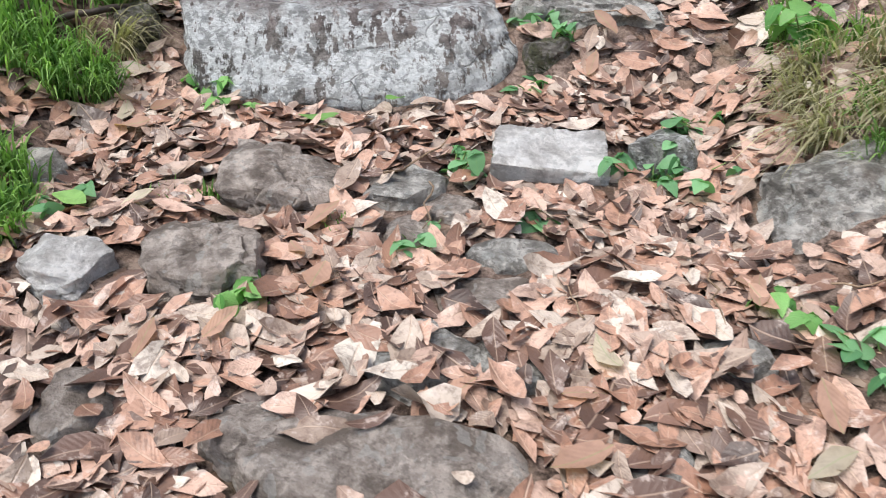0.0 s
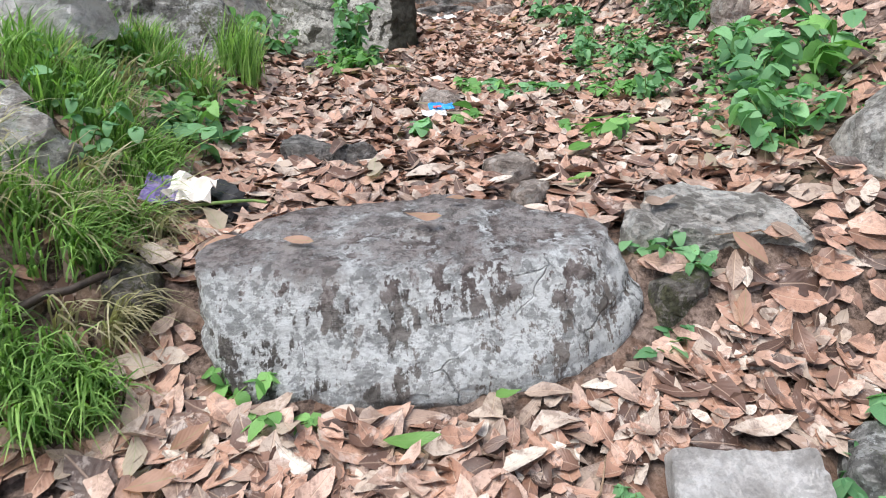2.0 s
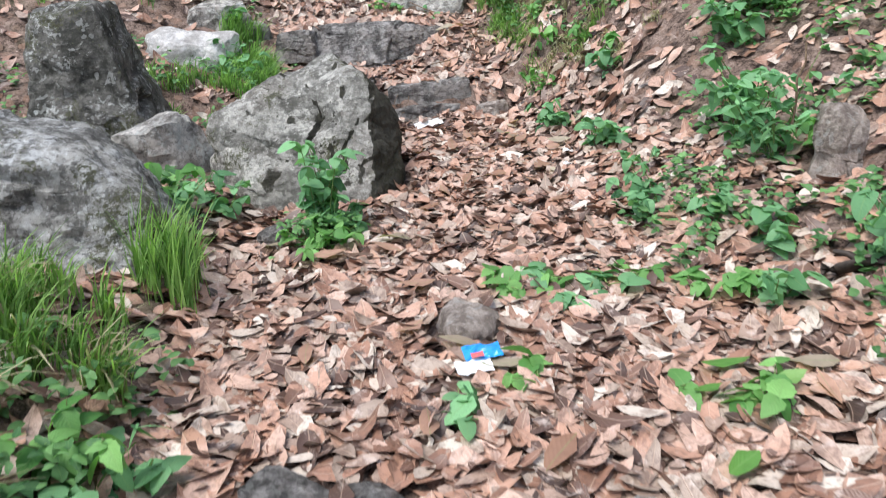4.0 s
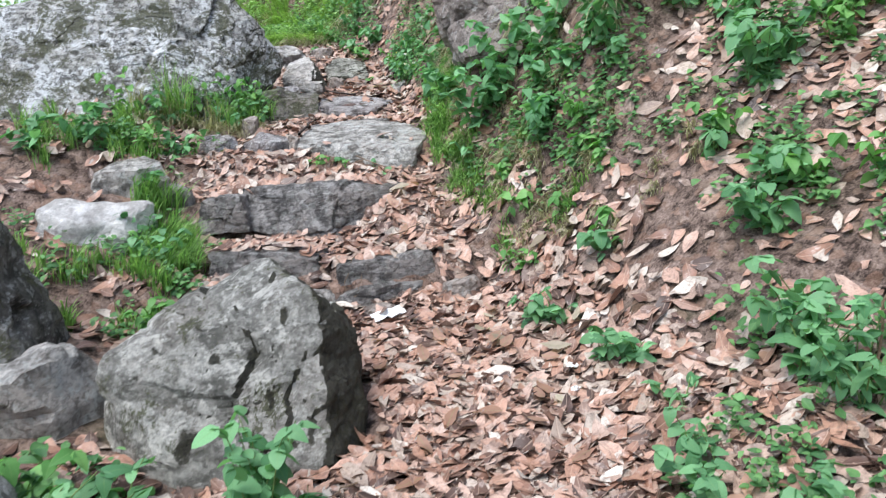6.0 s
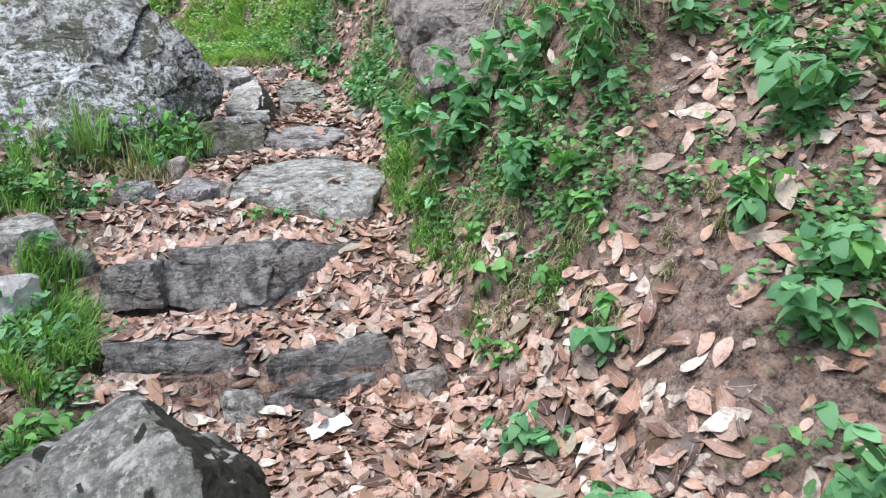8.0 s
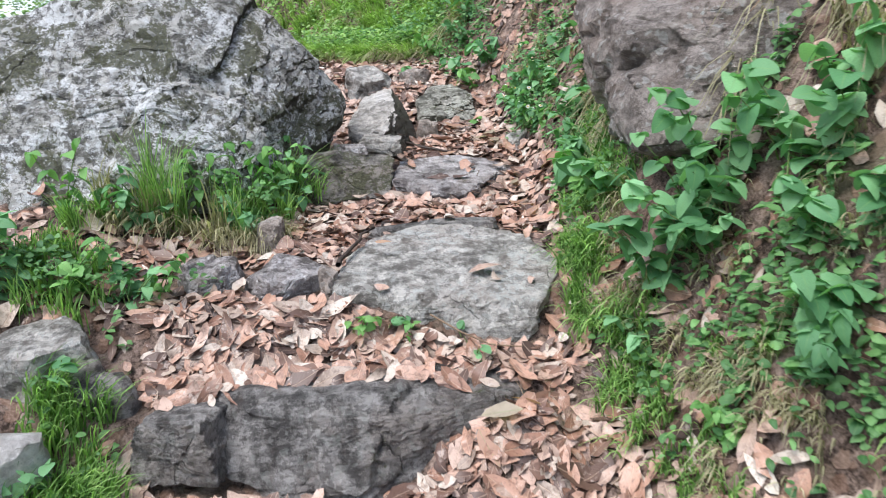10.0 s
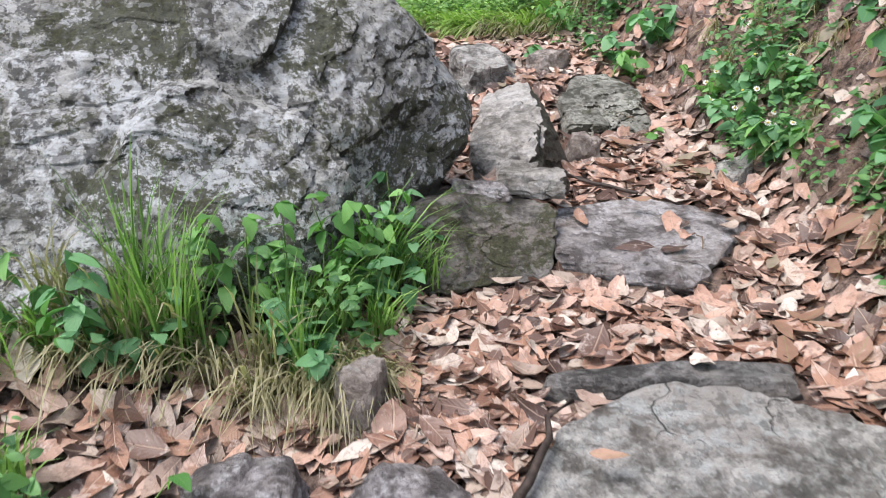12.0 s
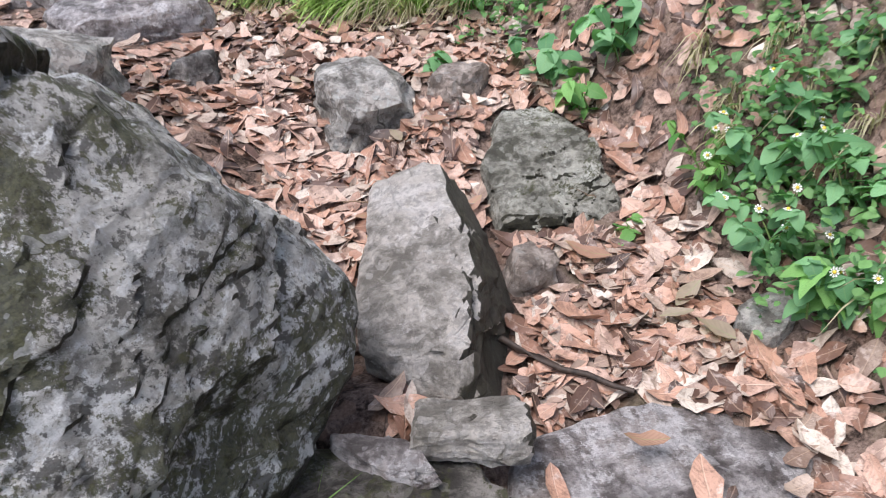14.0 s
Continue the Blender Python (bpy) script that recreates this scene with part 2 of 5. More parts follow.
def soil_material():
    k = Mat("leaf_mould_soil", rough=0.95, spec=0.15)
    a, b, c = k.noise(1.4, 6), k.noise(14, 8, 0.7), k.noise(90, 5, 0.75)
    col = k.ramp(k.math("ADD", k.math("MULTIPLY", b, 0.6), k.math("MULTIPLY", c, 0.4)), (0.42, (0.040, 0.027, 0.021)), (0.51, (0.19, 0.135, 0.110)), (0.60, (0.36, 0.268, 0.222)))
    col = k.mix(k.math("MULTIPLY", k.step(a, 0.56, 0.70), 0.6), col, k.ramp(b, (0.35, (0.05, 0.055, 0.025)), (0.65, (0.15, 0.14, 0.08))))
    pull = k.node("ShaderNodeTexNoise", Vector=k.coord.outputs["Object"], Scale=7.0, Detail=3.0)
    bits = k.node("ShaderNodeTexVoronoi", Vector=k.mix(0.12, k.coord.outputs["Object"], pull.outputs["Color"], "ADD"), Scale=19.0)
    pick = k.node("ShaderNodeSeparateColor", Color=bits.outputs["Color"])
    tint = k.ramp(pick.outputs[0], (0.0, (0.15, 0.08, 0.05)), (0.4, (0.33, 0.19, 0.13)), (0.75, (0.40, 0.27, 0.20)), (1.0, (0.20, 0.15, 0.11)))
    shown = k.math("MULTIPLY", k.math("GREATER_THAN", pick.outputs[1], 0.55), k.step(bits.outputs["Distance"], 0.62, 0.50))
    col = k.mix(k.math("MULTIPLY", shown, 0.38), col, tint)
    return k.done(col, k.bump(k.math("ADD", k.math("MULTIPLY", shown, 0.3), k.math("ADD", k.math("MULTIPLY", b, 0.6), k.math("MULTIPLY", c, 0.5))), 0.9, 0.03))


def dead_leaf_material():
    k = Mat("dry_brown_leaf", rough=0.43, spec=0.5)
    r = k.node("ShaderNodeNewGeometry").outputs["Random Per Island"]
    col = k.ramp(r, (0.0, (0.045, 0.026, 0.020)), (0.16, (0.13, 0.072, 0.052)), (0.30, (0.30, 0.158, 0.105)), (0.48, (0.45, 0.262, 0.185)), (0.66, (0.49, 0.335, 0.265)), (0.80, (0.27, 0.195, 0.15)), (0.90, (0.46, 0.37, 0.30)), (0.96, (0.53, 0.45, 0.38)), (1.0, (0.62, 0.55, 0.47)))
    uv = k.node("ShaderNodeSeparateXYZ", Vector=k.coord.outputs["UV"])
    across = k.math("ABSOLUTE", k.math("SUBTRACT", uv.outputs["Y"], 0.5))
    rib = k.step(across, 0.035, 0.012)
    vein = k.math("SINE", k.math("MULTIPLY", k.math("SUBTRACT", uv.outputs["X"], k.math("MULTIPLY", across, 0.5)), 62.0))
    mottle, patch = k.noise(55, 6, 0.75), k.noise(16, 5, 0.7, warp=0.4)
    col = k.mix(k.math("MULTIPLY", k.step(patch, 0.50, 0.62), 0.55), col, rgb(0.13, 0.075, 0.055))
    col = k.mix(k.math("MULTIPLY", k.step(mottle, 0.5, 0.62), 0.45), col, rgb(0.10, 0.055, 0.04))
    col = k.mix(k.math("MULTIPLY", k.step(k.noise(24, 5, 0.7), 0.56, 0.66), 0.45), col, rgb(0.62, 0.52, 0.46))
    col = k.mix(k.math("MULTIPLY", rib, 0.4), col, rgb(0.55, 0.40, 0.30))
    return k.done(col, k.bump(k.math("ADD", k.math("MULTIPLY", vein, 0.10), k.math("ADD", rib, mottle)), 0.45, 0.004))


def green_leaf_material(name, dark, light, random_by="island", rough=0.5):
    k = Mat(name, rough=rough, spec=0.4)
    if random_by == "island":
        r = k.node("ShaderNodeNewGeometry").outputs["Random Per Island"]
    else:
        r = k.node("ShaderNodeObjectInfo").outputs["Random"]
    col = k.ramp(r, (0.0, dark), (0.8, light), (1.0, tuple(min(1.0, 1.25 * c) for c in light)))
    uv = k.node("ShaderNodeSeparateXYZ", Vector=k.coord.outputs["UV"])
    across = k.math("ABSOLUTE", k.math("SUBTRACT", uv.outputs["Y"], 0.5))
    rib = k.step(across, 0.04, 0.01)
    vein = k.math("SINE", k.math("MULTIPLY", k.math("SUBTRACT", uv.outputs["X"], k.math("MULTIPLY", across, 0.7)), 48.0))
    mottle = k.noise(30, 4, 0.6)
    col = k.mix(k.math("MULTIPLY", rib, 0.35), col, rgb(0.24, 0.38, 0.14))
    col = k.mix(k.math("MULTIPLY", k.step(mottle, 0.45, 0.7), 0.3), col, rgb(*(0.6 * c for c in dark)))
    m = k.done(col, k.bump(k.math("ADD", k.math("MULTIPLY", vein, 0.25), mottle), 0.3, 0.003))
    glow = k.node("ShaderNodeBsdfTranslucent", Color=k.mix(1.0, col, rgb(1.0, 1.25, 0.6), "MULTIPLY"))
    blend = k.node("ShaderNodeMixShader", Fac=0.36)
    k.t.links.new(k.b.outputs[0], blend.inputs[1])
    k.t.links.new(glow.outputs[0], blend.inputs[2])
    k.t.links.new(blend.outputs[0], k.t.nodes["Material Output"].inputs["Surface"])
    return m


def plain(name, a, b, scale, rough=0.7, bump=0.3, spec=0.3):
    k = Mat(name, rough=rough, spec=spec)
    n = k.noise(scale, 6, 0.7)
    return k.done(k.ramp(n, (0.35, a), (0.65, b)), k.bump(n, bump, 0.005))


CHAR = plain("charred_wood_black", (0.008, 0.008, 0.009), (0.045, 0.043, 0.045), 60, 0.55, 0.9)
SOIL = soil_material()
DEAD = dead_leaf_material()
GRASS = green_leaf_material("fresh_grass", (0.075, 0.18, 0.04), (0.33, 0.52, 0.16))
GRASS_DRY = green_leaf_material("straw_grass", (0.24, 0.21, 0.12), (0.48, 0.43, 0.29))
# a brighter grass whose sunlight at the bend is put into the colour
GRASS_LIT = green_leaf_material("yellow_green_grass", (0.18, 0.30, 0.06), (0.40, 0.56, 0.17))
HERB = green_leaf_material("nettle_leaf_green", (0.09, 0.235, 0.10), (0.21, 0.42, 0.20), "object")
HERB_LIGHT = green_leaf_material("young_leaf_green", (0.09, 0.25, 0.06), (0.23, 0.45, 0.14), "object")
HERB_ROUND = green_leaf_material("heart_leaf_green", (0.115, 0.29, 0.125), (0.24, 0.46, 0.22), "object")
HERB_PALE = green_leaf_material("pale_herb_green", (0.12, 0.24, 0.06), (0.33, 0.50, 0.17))
HERB_SMALL = green_leaf_material("small_herb_green", (0.05, 0.145, 0.05), (0.17, 0.34, 0.12))
STEM = plain("green_stem", (0.09, 0.16, 0.04), (0.19, 0.26, 0.09), 40)
TWIG = plain("dry_twig_bark", (0.10, 0.065, 0.04), (0.30, 0.21, 0.14), 50, 0.85)
TWIG_DARK = plain("wet_dark_twig", (0.02, 0.015, 0.012), (0.07, 0.05, 0.04), 50, 0.6)
ROOT = plain("brown_root", (0.13, 0.08, 0.055), (0.33, 0.22, 0.16), 40, 0.85)
PAPER = plain("white_paper", (0.74, 0.74, 0.73), (0.86, 0.86, 0.85), 12, 0.7)
CREAM = plain("cream_paper", (0.70, 0.64, 0.56), (0.84, 0.80, 0.74), 10, 0.6)
PURPLE = plain("purple_printed_foil", (0.10, 0.07, 0.30), (0.42, 0.34, 0.55), 30, 0.35)
BLUE = plain("blue_plastic_film", (0.02, 0.22, 0.62), (0.03, 0.34, 0.80), 8, 0.3, 0.15, 0.5)
WHITE_FILM = plain("white_plastic_film", (0.72, 0.74, 0.76), (0.84, 0.85, 0.86), 8, 0.3, 0.15, 0.5)
RED_FILM = plain("red_plastic_film", (0.55, 0.09, 0.10), (0.68, 0.16, 0.15), 8, 0.3, 0.15, 0.5)
PETAL = plain("white_petal", (0.78, 0.78, 0.74), (0.88, 0.88, 0.84), 30, 0.6)
YOLK = plain("yellow_flower_centre", (0.60, 0.42, 0.05), (0.72, 0.55, 0.10), 30, 0.7)


# ---- helpers for building ----
def mesh_from(name, verts, faces, material, uvs=None, smooth=True):
    me = bpy.data.meshes.new(name)
    me.from_pydata([tuple(v) for v in verts], [], faces)
    if uvs is not None:
        layer = me.uv_layers.new(name="UVMap")
        loops = np.zeros(len(me.loops), dtype=np.int32)
        me.loops.foreach_get("vertex_index", loops)
        layer.data.foreach_set("uv", np.asarray(uvs, dtype=np.float32)[loops].ravel())
    me.polygons.foreach_set("use_smooth", [smooth] * len(me.polygons))
    me.materials.append(material)
    me.update()
    return me


def part(name, bm, material, parent=None, label=""):
    me = bpy.data.meshes.new(name)
    bm.to_mesh(me)
    bm.free()
    me.materials.append(material)
    ob = new(name, me)
    ob.parent = parent
    if label:
        ob["label"] = label
    return ob


def gz(x, y):
    return float(ground_z(x, y))


def ground_normal(x, y, e=0.05):
    dx = (ground_z(x + e, y) - ground_z(x - e, y)) / (2 * e)
    dy = (ground_z(x, y + e) - ground_z(x, y - e)) / (2 * e)
    n = np.stack([-dx, -dy, np.ones_like(dx)], -1)
    return n / np.linalg.norm(n, axis=-1, keepdims=True)


# ---- ground: one sheet to the horizon ----
def graded(lo, hi, step, far):
    near = np.arange(lo, hi + step / 2, step)
    out = step * 1.25 ** np.arange(1, 60)
    run = np.cumsum(out)
    run = run[run < far]
    return np.concatenate([(lo - run)[::-1], near, hi + run])


def build_ground():
    xs, ys = graded(-3.0, 3.6, 0.06, 420), graded(-1.5, 16.0, 0.06, 420)
    gx, gy = np.meshgrid(xs, ys)
    z = ground_z(gx, gy)
    rng = np.random.default_rng(4)
    near = np.exp(-((np.maximum(np.abs(gx) - 3.5, 0)) ** 2) / 4)
    z = z + 0.008 * near * rng.standard_normal(z.shape)
    verts = np.stack([gx, gy, z], -1).reshape(-1, 3)
    w = len(xs)
    i, j = np.meshgrid(np.arange(w - 1), np.arange(len(ys) - 1))
    a = (j * w + i).ravel()
    me = mesh_from("ground", verts, np.stack([a, a + 1, a + w + 1, a + w], -1).tolist(), SOIL)
    return tagged(new("ground", me), "brown leaf-mould soil of a hillside footpath", "ground", kind="structure")


build_ground()


# ---- rocks ----
ROCK_TOP = {}  # highest rock in each 3 cm cell of the plan


DUSTY = set()  # cells of treads on which leaves lie


def mark_rock(points, dusty):
    for x, y, z in points:
        c = (int(x // 0.03), int(y // 0.03))
        if z > ROCK_TOP.get(c, -9):
            ROCK_TOP[c] = z
            (DUSTY.add if dusty else DUSTY.discard)(c)


def rock_top(x, y):
    i, j = int(x // 0.03), int(y // 0.03)
    return max(ROCK_TOP.get((i + a, j + b), -9) for a, b in ((0, 0), (1, 0), (-1, 0), (0, 1), (0, -1)))


def rock(name, label, loc, corners, material, seed=0, round_=9.0, rough=0.03, detail=4, group="", chips=0.0, category="rock", facets=0, grow=1.05, cracked=1.0, dusty=False):
    """A rock whose rough bulk is the hull of a few corners, with worn edges and a broken surface."""
    bm = bmesh.new()
    for c in corners:
        bm.verts.new(c)
    bmesh.ops.convex_hull(bm, input=bm.verts)
    bm.normal_update()
    mid = sum((v.co for v in bm.verts), Vector()) / len(bm.verts)
    planes = []
    for f in bm.faces:
        n = f.normal.copy()
        h = n.dot(f.verts[0].co - mid)
        if h < 0:
            n, h = -n, -h
        planes.append((n, max(h, 0.004)))
    bm.free()
    # broken facets where corners and edges have split away
    cs = np.array(corners) - np.array(mid)
    r = random.Random(seed + 500)
    for _ in range(facets):
        n = Vector((r.gauss(0, 1), r.gauss(0, 1), r.gauss(0, 0.8))).normalized()
        planes.append((n, float((cs @ np.array(n)).max()) * r.uniform(0.80, 0.95)))
    kept = []
    for n, h in planes:
        if not any(n.dot(m) > 0.985 and abs(h - g) < 0.02 for m, g in kept):
            kept.append((n, h))
    N = np.array([p[0] for p in kept])
    H = np.array([p[1] for p in kept])
    bm = bmesh.new()
    bmesh.ops.create_icosphere(bm, subdivisions=detail, radius=1.0)
    D = np.array([v.co[:] for v in bm.verts])
    size = np.array(corners).max(0) - np.array(corners).min(0)
    # directions follow the bulk, so that long rocks are meshed evenly
    D = D * (size / size.max() + 0.1)
    D /= np.linalg.norm(D, axis=1, keepdims=True)
    q = np.maximum(D @ N.T / H, 1e-6)
    big = q.max(1, keepdims=True)
    r = 1.0 / (big[:, 0] * ((q / big) ** (5 * round_)).sum(1) ** (1 / (5 * round_)))
    P = D * r[:, None] * grow
    off = Vector((seed * 7.31, seed * 3.17, seed * 1.93))
    scale = float(size.max())
    chip = 0.33 * scale ** 0.7  # size of the larger broken facets

    def facets_at(q):
        dist, near = noise.voronoi(q)
        edge = min(1.0, (dist[1] - dist[0]) / 0.10)
        lie = noise.noise_vector(near[0] * 3.1 + off)
        return edge * (1.3 * noise.noise(near[0] * 5.3 + off) + 0.85 * lie.dot(q - near[0])) - 0.30 * (1 - edge)

    for v, p, d in zip(bm.verts, P, D):
        p = Vector(p)
        s = p / scale
        n1 = noise.fractal(s * 2.2 + off, 0.9, 2.1, 4)
        n2 = noise.fractal(p * 8 + off, 0.75, 2.1, 4)
        n3 = noise.fractal(p * 30 + off, 0.7, 2.2, 3)
        # ledges: broken steps that follow the grain of the stone
        g = noise.fractal(Vector((p.x * 4, p.y * 4, p.z * 9)) + off * 2, 0.9, 2.1, 3) * 3.2
        ledge = math.floor(g) + min(1.0, (g - math.floor(g)) * 4.0)
        small = min(1.0, scale / 0.5)
        bend = p + 0.07 * scale * noise.turbulence_vector(s * 2.5 + off, 3, False)
        bend2 = Vector((bend.x, bend.y, bend.z * 1.7))
        k = rough * scale * 0.7 * n1 + small * (0.007 * n2 + 0.005 * n3 + (0.004 + 0.4 * chips) * ledge)
        k += cracked * chip * (0.115 * facets_at(bend2 / chip + off) + 0.034 * facets_at(bend2 * (3.4 / chip) + off) + 0.011 * facets_at(bend2 * (9.0 / chip) + off))
        v.co = mid + p + Vector(d) * k
    bm.normal_update()
    for f in bm.faces:
        f.smooth = True
    mark_rock(np.array([v.co[:] for v in bm.verts]) + np.array(loc), dusty)
    ob = part(name, bm, material)
    ob.data.set_sharp_from_angle(angle=radians(24))
    ob.location = loc
    return tagged(ob, label, category, group)


def slab_corners(length, width, height, seed, taper=0.85, jitter=0.16, base=1.0):
    """Corners of an uneven six- or seven-sided block; a small jitter keeps it squared."""
    r = random.Random(seed)
    if jitter < 0.12:
        angles = [math.atan2(b, a) for a, b in ((-1, -1), (0.1, -1), (1, -1), (1, 1), (-0.2, 1), (-1, 1))]
        reach = [1.38, 1.0, 1.38, 1.38, 1.0, 1.38]
    else:
        n = r.choice((6, 7))
        angles = [2 * math.pi * (i + r.uniform(-0.3, 0.3)) / n for i in range(n)]
        reach = [1.15] * n
    out = []
    for a, q in zip(angles, reach):
        q *= 1 + r.uniform(-1.3, 1.0) * jitter
        x, y = math.cos(a) * q * length / 2, math.sin(a) * q * width / 2
        out.append((x * base, y * base, -height / 2))
        k = taper * (1 + r.uniform(-0.12, 0.10))
        out.append((x * k, y * k, height / 2 * (1 + r.uniform(-0.45, 0.25))))
    return out


def stone(name, label, x, y, length, width, height, yaw=0, material=None, seed=0, sink=0.45, tip=(0, 0), round_=12.0, rough=0.035, detail=4, group="", z=None, jitter=0.16, chips=0.0, taper=0.85, cracked=1.0, dusty=False):
    """A stone bedded in the ground: length, width, height, heading and tip in degrees."""
    turn = Euler((radians(tip[0]), radians(tip[1]), radians(yaw))).to_matrix()
    cs = [tuple(turn @ Vector(c)) for c in slab_corners(length, width, height, seed, jitter=jitter, taper=taper)]
    zc = (gz(x, y) if z is None else z) + height * (0.5 - sink)
    return rock(name, label, (x, y, zc), cs, material, seed, round_, rough, detail, group, chips, "stone", 3 if cracked > 0.5 else 0, cracked=cracked, dusty=dusty)


S1 = "stones of the lower path"
# the long step boulder across the path
rock("step_boulder", "large long grey boulder with white lichen, lying across the path", (-0.33, 2.58, 0.42), [
    (-0.54, 0.04, 0.33), (-0.32, 0.26, 0.34), (0.10, 0.30, 0.34), (0.42, 0.20, 0.31), (0.53, 0.06, 0.29), (-0.52, -0.08, 0.31), (0.0, -0.13, 0.30), (0.46, -0.07, 0.29), (-0.57, 0.0, 0.22), (0.58, -0.02, 0.18),
    (-0.42, -0.22, 0.05), (0.30, -0.25, 0.06), (0.56, -0.10, 0.10), (-0.55, -0.05, 0.10), (0.45, -0.18, 0.02), (-0.35, -0.22, -0.10), (0.35, -0.22, -0.10), (0.4, 0.25, -0.10), (-0.4, 0.25, -0.10)],
    ROCK_STEP, 3, round_=7, rough=0.022, detail=6, cracked=0.35)
stone("flat_stone", "flat grey stone bedded beside the long boulder", 0.60, 2.80, 0.52, 0.36, 0.12, -10, ROCK_GREY, 11, 0.62, (8, 3), 14, 0.03, 5, S1, cracked=1.2)
stone("corner_stone", "small dark stone under a flat stone", 0.38, 2.57, 0.20, 0.12, 0.10, 20, ROCK_BLOCK, 12, 0.74, group=S1)
stone("corner_stone", "small grey stone behind the long boulder", 0.32, 2.72, 0.14, 0.12, 0.12, 0, ROCK_GREY, 18, 0.4, group=S1)
stone("side_stone", "dark upright stone against the grass", -1.04, 2.60, 0.13, 0.15, 0.18, 10, ROCK_BLOCK, 13, 0.5, group=S1)
stone("white_block", "squared pale stone set as a step edge", 0.33, 2.02, 0.33, 0.17, 0.20, -6, ROCK_PALE, 14, 0.70, (16, 0), 40, 0.016, 5, S1, jitter=0.03, taper=0.96, cracked=0.45)
stone("side_stone", "grey-brown stone beside a pale block", 0.66, 2.06, 0.19, 0.26, 0.20, 5, ROCK_SLAB, 15, 0.72, group=S1)
stone("step_stone", "brown-grey stone set as a rough step", -0.41, 1.88, 0.36, 0.24, 0.20, -8, ROCK_BROWN, 16, 0.74, (10, 3), 16, 0.025, 5, S1, jitter=0.1, cracked=1.2)
stone("step_stone", "brown-grey stone showing through the leaves", -0.50, 1.55, 0.32, 0.28, 0.20, 14, ROCK_BROWN, 17, 0.72, (10, -8), 16, 0.025, 5, S1, cracked=1.2)
stone("pale_stone", "pale flat stone in the leaves", -0.84, 1.49, 0.26, 0.18, 0.14, 6, ROCK_PALE, 19, 0.50, (14, 0), 16, 0.02, 5, S1)
for x, y, l, w, h, yaw, mat, seed in ((-0.08, 1.88, 0.20, 0.14, 0.12, 30, ROCK_GREY, 21), (0.06, 1.80, 0.14, 0.14, 0.12, 10, ROCK_BROWN, 22), (-0.05, 1.68, 0.11, 0.12, 0.10, 0, ROCK_BROWN, 23),
                                      (0.14, 1.43, 0.22, 0.12, 0.10, 8, ROCK_BROWN, 24), (0.0, 1.24, 0.20, 0.16, 0.12, 0, ROCK_GREY, 25), (0.17, 1.23, 0.15, 0.13, 0.12, 20, ROCK_GREY, 26),
                                      (0.18, 1.57, 0.18, 0.08, 0.09, 0, ROCK_GREY, 27), (-0.63, 1.12, 0.13, 0.22, 0.16, -30, ROCK_BROWN, 28), (0.62, 1.26, 0.16, 0.09, 0.10, -15, ROCK_GREY, 29),
                                      (0.43, 1.0, 0.13, 0.13, 0.10, 0, ROCK_GREY, 30), (-1.12, 1.90, 0.16, 0.14, 0.12, 0, ROCK_GREY, 31)):
    stone("path_stone", "small grey stone half buried in dry leaves", x, y, l * 1.2, w * 1.25, h, yaw, mat, seed, 0.82 if y < 1.7 else 0.78, group=S1)
stone("tread_stone", "broad flat brown tread stone under dry leaves", -0.06, 0.95, 0.58, 0.28, 0.18, -8, ROCK_BROWN, 32, 0.80, (7, 0), 12, 0.02, 4, S1)
stone("tread_stone", "rounded brown stone beside a tread stone", -0.32, 1.03, 0.18, 0.15, 0.14, 10, ROCK_BROWN, 33, 0.72, group=S1)
rock("bank_rock", "grey rock standing out of the grass bank", (0.98, 1.72, 0.33), [
    (-0.20, -0.18, -0.12), (0.25, -0.24, -0.05), (0.32, 0.20, -0.05), (-0.14, 0.20, -0.10), (-0.10, 0.10, 0.10), (0.18, 0.12, 0.22), (0.24, -0.10, 0.18), (-0.02, -0.08, 0.10)], ROCK_GREY, 35, 10, 0.03, 4)

rock("grass_rock", "grey rock half hidden in the grass bank", (-1.68, 2.95, 0.95), [
    (-0.45, -0.28, -0.20), (0.30, -0.20, -0.18), (0.42, 0.12, -0.12), (-0.40, 0.30, -0.15), (0.38, -0.02, 0.08), (0.20, 0.16, 0.16), (-0.40, 0.10, 0.22), (-0.42, -0.20, 0.10), (0.22, -0.18, 0.0)], ROCK_GREY, 36, 10, 0.03, 5)
stone("grass_stone", "flat pale stone lying in the grass", -1.74, 3.85, 0.66, 0.34, 0.34, -8, ROCK_PALE, 37, 0.12, (6, -4), 12, 0.02, 4)
rock("slope_rock", "grey rock at the foot of the earth slope", (1.30, 3.02, 0.80), [
    (-0.22, -0.18, -0.15), (0.30, -0.20, -0.10), (0.35, 0.25, -0.05), (-0.18, 0.22, -0.12), (-0.16, 0.02, 0.16), (0.05, 0.15, 0.28), (0.28, -0.05, 0.26), (-0.10, -0.14, 0.08)], ROCK_GREY, 38, 10, 0.03, 4)

# the level stretch behind the boulder
S2 = "stones on the level path"
stone("dark_stone", "dark slaty stone among dry leaves", -0.66, 3.46, 0.25, 0.15, 0.14, -12, ROCK_DARK, 41, 0.55, group=S2)
stone("dark_stone", "small dark slaty stone among dry leaves", -0.50, 3.42, 0.20, 0.13, 0.12, 8, ROCK_DARK, 42, 0.55, group=S2)
stone("grey_stone", "grey-brown stone among dry leaves", 0.02, 3.24, 0.20, 0.14, 0.13, -10, ROCK_BROWN, 43, 0.55, group=S2)
stone("grey_stone", "brown stone behind the long boulder", 0.06, 3.02, 0.15, 0.12, 0.12, 20, ROCK_BROWN, 44, 0.55, group=S2)
